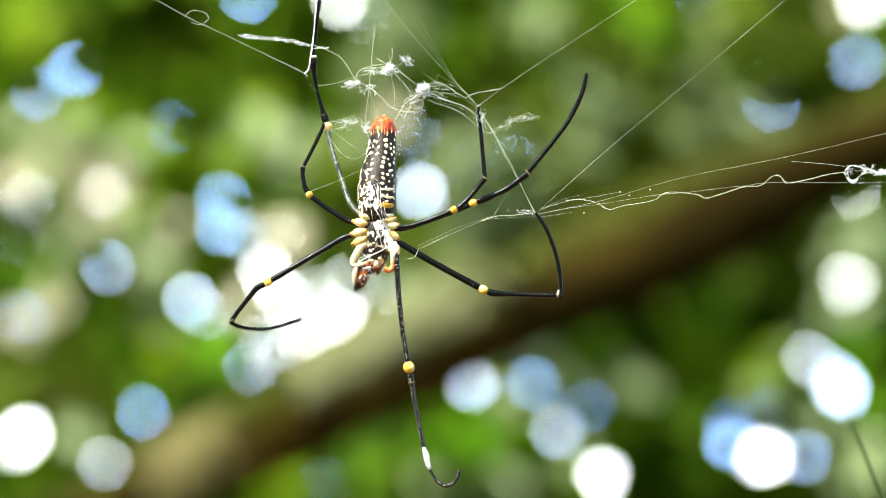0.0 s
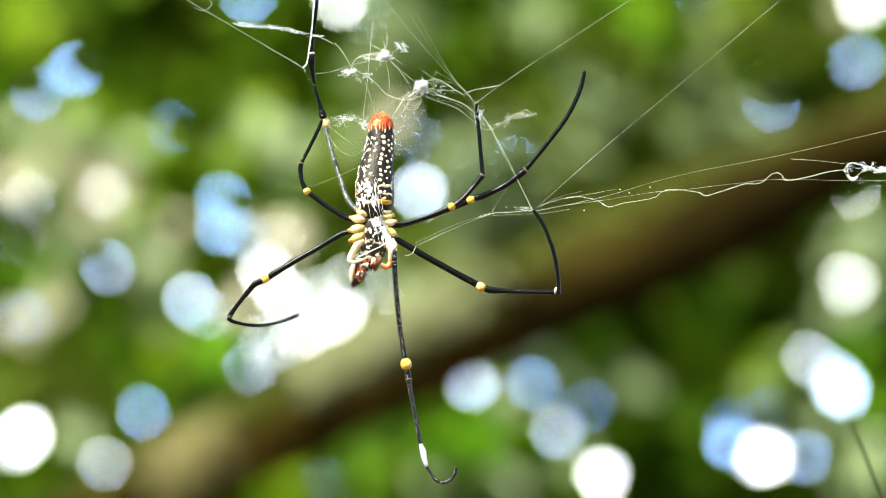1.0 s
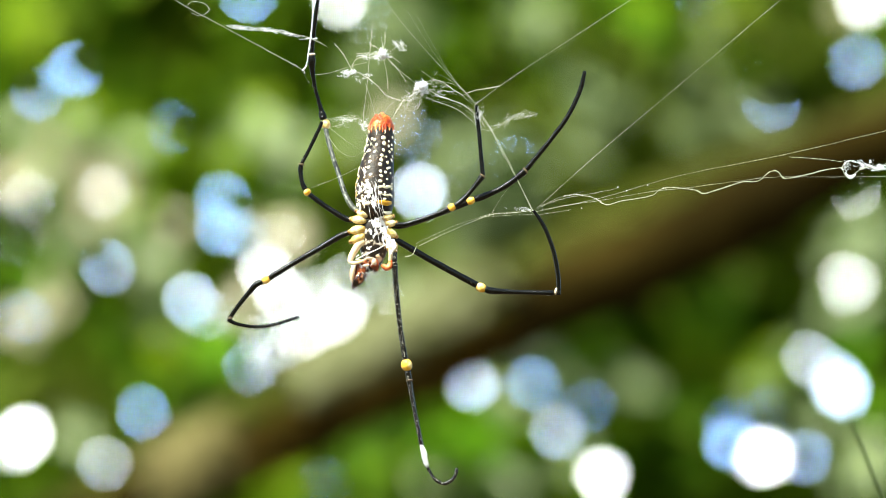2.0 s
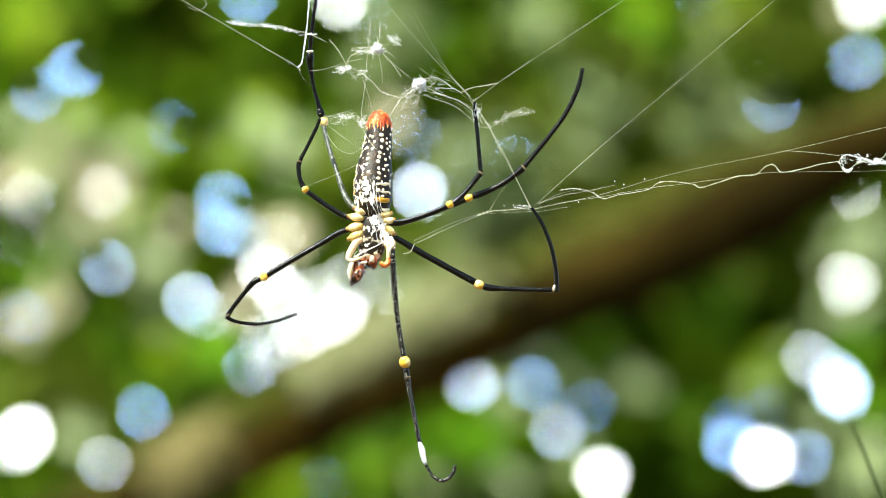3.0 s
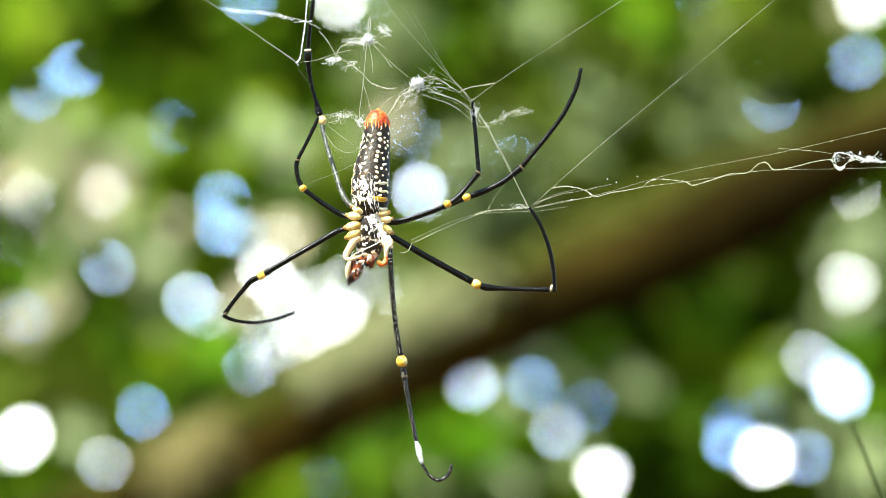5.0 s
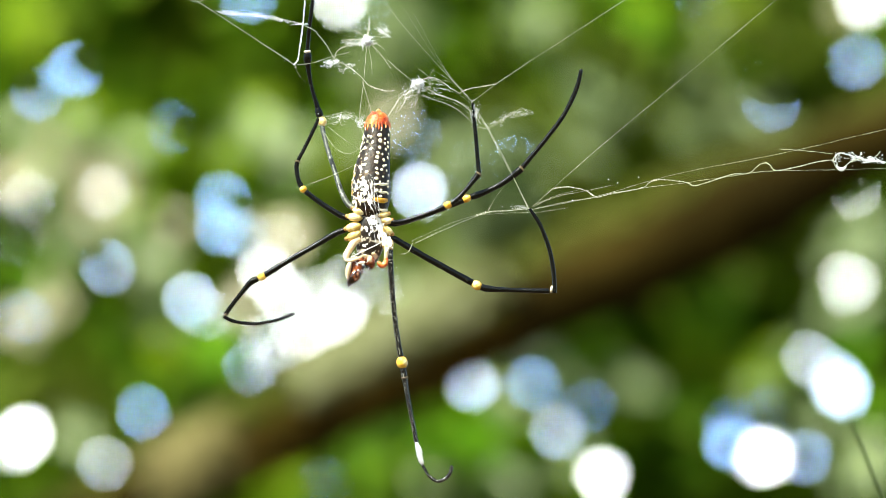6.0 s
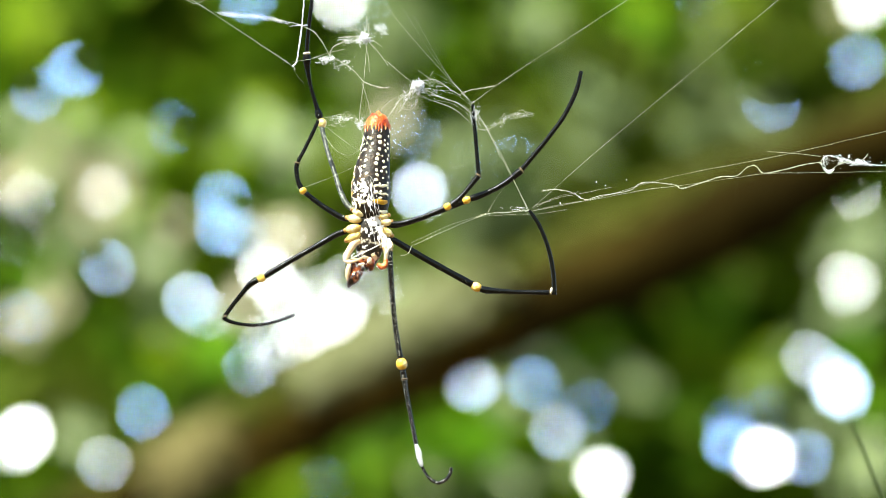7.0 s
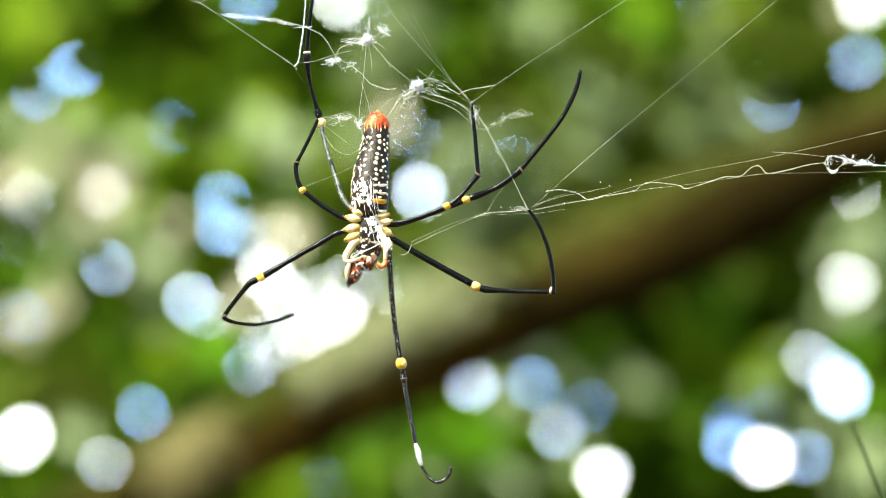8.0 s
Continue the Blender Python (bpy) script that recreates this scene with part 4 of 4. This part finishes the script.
    burst(s, 598, 118, 9, 26, 92)
    burst(s, 610, 114, 7, 16, 93)
    tangle(s, 600, 117, 18, 9, 20, 0.8, 51)
    tangle(s, 626, 124, 22, 11, 12, 0.7, 55)
    fibre(s, [(575, 65), (592, 85), (605, 108), (620, 118), (645, 133), (665, 155), (690, 165), (712, 166)], 0.9, 18, 0.9, 52)
    fibre(s, [(605, 108), (615, 92), (640, 84), (655, 82)], 0.8, 8, 0.9, 53)
    fibre(s, [(540, 120), (570, 116), (600, 106), (632, 98)], 0.5, 4, 0.4, 54)
    out["second"] = s.part("knot", SILK, wb, "white silk knot on a loose strand")

    s = Strands()     # upper left lines
    fibre(s, [(250, -70), (330, -8), (400, 38), (470, 85), (525, 122), (530, 130)], 0.7, 10, 0.3, 60)
    fibre(s, [(520, 118), (514, 113), (510, 118)], 0.5, 2, 0.3, 59)
    fibre(s, [(330, -6), (345, -14), (366, -8), (372, 4), (356, 12), (340, 6)], 0.6, 4, 0.3, 68)
    out["fork"] = s.part("line", SILK, wb, "slanting silk line")
    s = Strands()
    fibre(s, [(527, 124), (534, 114), (538, 92), (543, 50), (546, 20), (548, -20), (550, -60)], 2.3, 10, 0.7, 61)
    fibre(s, [(525, 122), (535, 140), (548, 155)], 0.13, 1, 0.3, 62)
    out["loop"] = s.part("line", SILK, wb, "thick white silk strand beside a leg")
    s = Strands()
    fibre(s, [(400, 32), (440, 36), (490, 40), (540, 50), (575, 65)], 0.7, 24, 0.8, 63)
    for j, (x, y, n) in enumerate(((408, 31, 8), (418, 33, 10), (430, 34, 10), (442, 35, 7), (455, 35, 6), (466, 36, 8), (478, 37, 9), (488, 40, 7), (500, 43, 5), (512, 45, 6), (524, 47, 3))):
        tangle(s, x, y, 9, 3.2, n, 0.55, 164 + j * 20)
    tangle(s, 545, 52, 12, 3, 8, 0.8, 67)
    out["fluff"] = s.part("strand", SILK, wb, "fluffy white silk strand")

    s = Strands()     # long bundle to the right
    far, tie = grid(5.0), plane_at(5.0)
    knot_at = WEB.inverted() @ tie @ far(2300, -92)
    tied = (784 + knot_at.x / UNIT, 441 - knot_at.y / UNIT, knot_at.z / UNIT)
    fibre(s, [(940, 378, 6), (1000, 365), (1060, 356), (1150, 340), (1220, 332), (1310, 320), (1370, 313), (1490, 312), (1700, 308), (1900, 300)], 0.38, 26, 0.3, 72)
    fibre(s, [(955, 366), (1000, 352), (1040, 345), (1090, 335)], 0.35, 6, 0.4, 78)
    tangle(s, 925, 372, 34, 7, 10, 0.5, 79)
    out["right"] = s.part("line", SILK, wb, "long straight silk lines")
    s = Strands()
    fibre(s, [(1385, 275), (1440, 279), (1480, 284)], 0.5, 2, 0.2, 71)
    fibre(s, [(985, 345), (1010, 342), (1040, 348), (1062, 360), (1085, 354), (1140, 344), (1155, 334), (1175, 329), (1220, 334), (1232, 340), (1260, 333),
              (1300, 320), (1330, 318), (1350, 302), (1365, 301), (1378, 313), (1410, 308), (1450, 298), (1480, 294)], 0.85, 70, 0.45, 73, 6)
    fibre(s, [(1482, 290), (1490, 282), (1505, 285), (1530, 292), (1568, 298), (1620, 300)], 1.4, 16, 0.9, 74)
    fibre(s, [(1483, 286), (1480, 296), (1490, 312), (1510, 298), (1530, 292)], 1.0, 6, 0.5, 75)
    s.tube(run([(1484, 303, 0.8), (1489, 309, 2.5), (1495, 311, 3.5), (1503, 306, 1.0)]), 4, 6)
    tangle(s, 1520, 290, 16, 8, 14, 0.9, 83)
    tangle(s, 1548, 295, 30, 7, 30, 1.1, 76)
    tangle(s, 1486, 292, 7, 10, 8, 0.7, 84)
    fibre(s, [(1540, 295), (1555, 288), (1562, 280)], 0.9, 6, 0.6, 77)
    for x, y in ((1082, 329), (1098, 335), (1018, 366), (1135, 325)):
        s.blob(w(x, y), (1.2 * UNIT, 1.2 * UNIT, 1.2 * UNIT), 0, 5, 8)
    out["wavy"] = s.part("strand", SILK, wb, "long wavy silk strand with a knotted end")

    s = Strands()     # line tied to the limb
    fibre(s, [(945, 376, 6), (1060, 352), (1200, 312), (1385, 275), (1568, 232), (1750, 190)], 0.32, 16, 0.25, 70)
    fibre(s, [(1750, 190), tuple(0.5 * a + 0.5 * b for a, b in zip((1750, 190, 0), tied)), tied], 0.5, 0, 0.0, 69)
    out["anchor"] = s.part("line", SILK, wb, "long straight silk line tied to a limb")

    s = Strands()     # guy lines
    fibre(s, [(838, 187), (882, 154), (950, 108), (1115, 0), (1400, -190)], 0.32, 18, 0.2, 80)
    out["guy"] = s.part("line", SILK, wb, "straight silk guy line")
    s = Strands()
    fibre(s, [(948, 370), (1060, 270), (1200, 152), (1380, 0), (1560, -150)], 0.44, 4, 0.1, 81)
    out["guy2"] = s.part("line", SILK, wb, "straight thin silk guy line")
    return out


ground()
sky_backdrop()
canopy_mass()
canopy_leaves()
leaf_cluster("leaves", "lime green leaves in bright sun", SUN_LIME, [(510, 860), (470, 845), (545, 840), (500, 835), (525, 870), (485, 875), (460, 870), (1165, 45), (45, 55), (125, 210), (150, 190),
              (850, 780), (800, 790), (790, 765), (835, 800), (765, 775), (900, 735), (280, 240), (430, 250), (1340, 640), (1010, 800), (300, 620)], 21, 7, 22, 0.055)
leaf_cluster("leaves", "pale green leaves in bright sun", SUN_PALE, [(470, 240), (1030, 170), (1360, 670), (960, 50), (1500, 470),
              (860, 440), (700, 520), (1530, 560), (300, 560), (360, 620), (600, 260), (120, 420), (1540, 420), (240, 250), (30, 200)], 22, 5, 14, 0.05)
leaf_cluster("leaves", "straw-coloured leaves with bright sun painted in", SUN_STRAW, [(182, 340), (45, 330), (45, 570), (490, 410), (170, 310), (90, 270), (230, 400), (150, 400), (260, 470), (160, 350), (200, 325), (190, 360), (205, 345), (60, 360), (25, 330),
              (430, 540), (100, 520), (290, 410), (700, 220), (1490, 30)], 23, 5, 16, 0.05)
leaf_cluster("leaves", "bright lime leaves below the limb", SUN_LIME, [(500, 862), (488, 856), (512, 868), (470, 868), (525, 858), (905, 740), (1352, 688)], 35, 9, 9, 0.036, 0.10)
leaf_cluster("leaves", "vivid green leaves in full sun", SUN_VIVID, [(775, 765), (800, 775), (820, 790), (845, 772), (865, 790), (795, 795), (830, 760), (885, 785), (760, 785), (850, 815), (1130, 30), (1165, 50),
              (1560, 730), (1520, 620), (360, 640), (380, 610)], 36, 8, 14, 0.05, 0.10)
leaf_cluster("leaves", "dull olive leaves painted as sunlit haze", HAZE_OLIVE, [(1050, 220), (1035, 175), (1010, 270), (900, 330), (860, 340), (830, 400), (905, 405), (935, 350), (815, 270), (832, 300), (806, 320), (1080, 190), (690, 600), (720, 560), (650, 640)], 39, 10, 18, 0.05, 0.10)
leaf_cluster("leaves", "drab olive leaves painted as haze above the limb", HAZE_OLIVE, [(1330, 258), (1380, 228), (1235, 245), (1300, 215), (1210, 215), (1345, 235), (855, 305), (875, 275), (835, 265)], 43, 7, 16, 0.05, 0.10)
leaf_cluster("leaves", "pale straw-coloured leaves with full sun painted in", SUN_STRAW, [(182, 345), (190, 330), (176, 352), (52, 345), (44, 340), (30, 330), (1434, 634), (490, 412), (90, 262), (75, 560), (18, 570), (45, 585), (510, 440), (150, 320), (215, 360)], 32, 6, 8, 0.036, 0.10)
leaf_cluster("leaves", "light green leaves in full sun", SUN_PALE, [(210, 400), (240, 425), (265, 450), (275, 480), (125, 212), (135, 225), (245, 255), (150, 765), (750, 845), (470, 225), (300, 470), (70, 300), (120, 770), (145, 790)], 34, 5, 8, 0.034, 0.10)
leaf_cluster("leaves", "light green leaves in full sun", SUN_PALE, [(1352, 690), (1345, 680), (1540, 820), (1500, 470), (1515, 540), (1480, 420), (1540, 400), (905, 735), (1030, 155), (960, 30), (800, 855), (880, 850), (930, 852), (900, 870),
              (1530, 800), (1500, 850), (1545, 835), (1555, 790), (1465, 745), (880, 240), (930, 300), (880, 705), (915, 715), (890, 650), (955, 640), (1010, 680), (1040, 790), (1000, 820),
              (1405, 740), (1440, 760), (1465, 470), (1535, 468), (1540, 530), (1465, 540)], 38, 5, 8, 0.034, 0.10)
leaf_cluster("leaves", "fresh green leaves in thin sun", GREEN, [(1050, 640), (1290, 580), (1250, 610), (1190, 720), (1110, 780), (1200, 820), (700, 770), (640, 810), (680, 860),
              (1240, 740), (330, 650), (200, 640), (370, 690), (100, 480), (130, 590), (60, 500), (880, 860), (960, 840), (780, 780), (500, 330)], 26, 9, 30, 0.055)
leaf_cluster("leaves", "light olive leaves in full sun", SUN_OLIVE, [(720, 480), (780, 500), (830, 475), (760, 530), (880, 490), (700, 530), (650, 440), (900, 440), (820, 530), (940, 300), (870, 260),
              (1010, 330), (930, 470), (850, 400)], 27, 12, 26, 0.055)
leaf_cluster("leaves", "drab olive leaves in thin sun", DRAB, [(880, 300), (900, 420), (960, 380), (1050, 300), (1150, 250), (1150, 330), (860, 200), (950, 230), (1000, 60), (1300, 40), (1420, 60),
              (1380, 110), (1480, 120), (580, 270), (650, 300), (560, 310), (1250, 230), (1060, 230), (820, 420), (870, 470), (760, 480), (1330, 60), (1230, 90), (1100, 130), (60, 640), (120, 650), (150, 700), (40, 690), (100, 610), (180, 680)], 25, 14, 34, 0.055)
leaf_cluster("leaves", "pale green leaves with full sun painted in", SUN_PALE, [(470, 222), (1030, 150), (1250, 130), (955, 30), (1365, 690), (750, 840), (900, 735), (1260, 40), (960, 470),
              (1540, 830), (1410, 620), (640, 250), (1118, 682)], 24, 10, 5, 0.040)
leaf_cluster("leaves", "pale olive leaves painted as sunlit haze", HAZE_OLIVE, [(720, 480), (770, 470), (820, 455), (700, 510), (660, 470), (860, 430), (745, 510), (890, 440), (790, 440), (740, 60), (700, 25), (690, 60),
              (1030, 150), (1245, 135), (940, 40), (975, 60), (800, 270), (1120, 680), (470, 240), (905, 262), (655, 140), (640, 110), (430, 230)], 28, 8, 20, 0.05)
leaf_cluster("leaves", "small bright lime leaves in sun", SUN_LIME, [(908, 745), (895, 738), (500, 850), (475, 868), (1160, 15), (470, 190), (120, 215), (290, 255), (780, 760), (810, 775), (845, 790), (870, 770), (850, 800), (1010, 850), (1340, 690), (1230, 620),
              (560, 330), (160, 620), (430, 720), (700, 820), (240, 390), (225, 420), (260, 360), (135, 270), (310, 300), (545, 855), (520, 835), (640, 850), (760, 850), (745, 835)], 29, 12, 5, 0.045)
leaf_cluster("leaves", "pale green leaf tips catching the sun", SUN_PALE, [(468, 222), (1030, 148), (1243, 132), (960, 30), (1118, 682), (512, 290), (905, 262), (520, 255)], 30, 9, 5, 0.038, 0.12)
near_tree()
stem()
SPIDER, RAISED_LEG = spider()
LINES = web()


# ---- movement: the web sways, and its loose ends blow about ----
def shift(rows, base=None):
    """Rows of seconds, millimetres to the right and up, degrees of turn in the web's plane."""
    base = base or Matrix.Identity(4)
    return [(t, base @ pose(x / 1000, y / 1000, 0, 0, 0, a)) for t, x, y, a in rows]


SWAY = [(0.0, 0.76, -0.41, 0.0), (0.5, 0.50, -0.20, -0.05), (1.0, 0.18, 0.34, -0.15), (1.5, 0.33, -0.09, -0.08), (3.0, -0.21, 0.82, 0.0),
        (3.5, -0.40, 0.61, -0.25), (4.0, 0.0, 0.0, 0.0), (4.5, -0.80, 0.98, -0.25), (6.0, -0.74, 0.70, -0.25), (6.5, -0.72, 0.35, -0.2),
        (7.0, -0.80, 0.32, -0.3), (7.5, -0.63, 0.15, -0.12), (8.0, -0.92, 0.46, -0.3)]


def drift(places):
    """Rows of seconds and shift on the web's grid, right and down."""
    return [(t, x * UNIT * 1000, -y * UNIT * 1000, 0.0) for t, x, y in places]


def swing(rows, x, y):
    """As shift(), with the turn about a place on the web's grid."""
    p = w(x, y)
    there, back = Matrix.Translation(p), Matrix.Translation(-p)
    return [(t, pose(dx / 1000, dy / 1000, 0) @ there @ pose(0, 0, 0, 0, 0, a) @ back) for t, dx, dy, a in rows]


FORK = [(0.0, 12, 7, 8.0), (0.5, 12, 4, 5.5), (1.0, 9, -3, 3.3), (1.5, 11, 2, 5.8), (3.0, 0, -4, 3.5), (3.5, 2, -6, 3.5), (4.0, 0, 0, 0.0),
        (4.5, -1, -12, -1.1), (6.0, -7, -9, 0.4), (6.5, -6, -6, 0.5), (7.0, -9, -6, 0.2), (7.5, -9, -1, 1.0), (8.0, -6, -6, -0.3)]
FLUFF = [(0.0, 24, 33), (0.5, 21, 28), (1.0, 15, 12), (1.5, 6, 17), (3.0, 3, 9), (3.5, 3, 3), (4.0, 0, 0), (4.5, -2, -14), (6.0, -13, -9),
         (6.5, -9, -4), (7.0, -14, -7), (7.5, -11, 5), (8.0, -6, -4)]
SECOND = [(0.0, 23, 32), (0.5, 18, 21), (1.0, 17, 11), (1.5, 20, 17), (2.8, 9, 4), (3.0, 8, 6), (3.1, 7, 12), (3.2, 7, 5), (3.4, 4, 0), (3.5, -2, -9), (3.6, -4, -5),
          (3.8, -5, 14), (3.9, -2, 8), (4.0, 0, 0), (4.5, -5, -11), (6.0, -14, -5), (6.5, -11, -5), (7.0, -22, -11), (7.5, -18, 12), (8.0, -11, -8)]
STAR = [(0.0, 31, 42), (0.5, 26, 28), (1.0, 22, 18), (1.5, 24, 22), (2.8, 7, 3), (3.0, 9, 6), (3.1, 8, 12), (3.2, 7, 4), (3.4, 3, -1), (3.5, -2, -8), (3.6, -1, -6),
        (3.8, -5, 4), (3.9, 2, 8), (4.0, 0, 0), (4.5, -6, -10), (6.0, -9, -8), (6.5, -8, -6), (7.0, -14, -13), (7.5, -12, 6), (8.0, -9, -10)]
WAVY = [(0.0, 15.5, 11), (0.5, 15.5, 14), (1.0, 15.5, 6.5), (1.5, 13.5, 6.5), (3.0, 6, -8), (3.5, 2, -6), (4.0, 0, 0), (4.5, -8, -12), (6.0, -5, -11),
        (6.5, -10, -4), (7.0, -26.5, -6.5), (7.5, -14.5, 1), (8.0, -19.5, -6)]
TIBIA = [(0.0, 1.4), (0.5, 1.6), (1.0, 1.5), (1.5, 1.2), (3.0, 0.8), (3.5, 0.6), (4.0, 0.3), (4.5, 0.7), (6.0, 1.8), (6.5, 1.7), (7.0, 2.3), (7.5, 2.0), (8.0, 1.7)]


def sway(name, rows):
    for thread in LINES[name]:
        walk(thread, rows)


def motions():
    walk(SPIDER, shift(SWAY, WEB))
    for name in ("knot", "taut", "body", "anchor", "guy", "guy2"):
        sway(name, shift(SWAY))
    sway("fork", swing([(t, x * UNIT * 1000, -y * UNIT * 1000, a) for t, x, y, a in FORK], 525, 122))
    sway("loop", shift([(t, x * UNIT * 1000, -y * UNIT * 1000, 0.0) for t, x, y, a in FORK]))
    sway("fluff", shift(drift(FLUFF)))
    sway("second", shift(drift(SECOND)))
    sway("star", shift(drift(STAR)))
    sway("wavy", shift(drift(WAVY)))
    tilt = [math.degrees((-y * UNIT * 1000 - up) / (500 * UNIT * 1000)) for (_, _, y), (_, _, up, _) in zip(WAVY, SWAY)]
    sway("right", swing([(t, x, y, b) for (t, x, y, a), b in zip(SWAY, tilt)], 945, 376))
    for piece in RAISED_LEG.children:
        if not piece.name.startswith(("knee", "thigh")):
            walk(piece, swing([(t, 0.0, 0.0, a) for t, a in TIBIA], 570, 214))


motions()
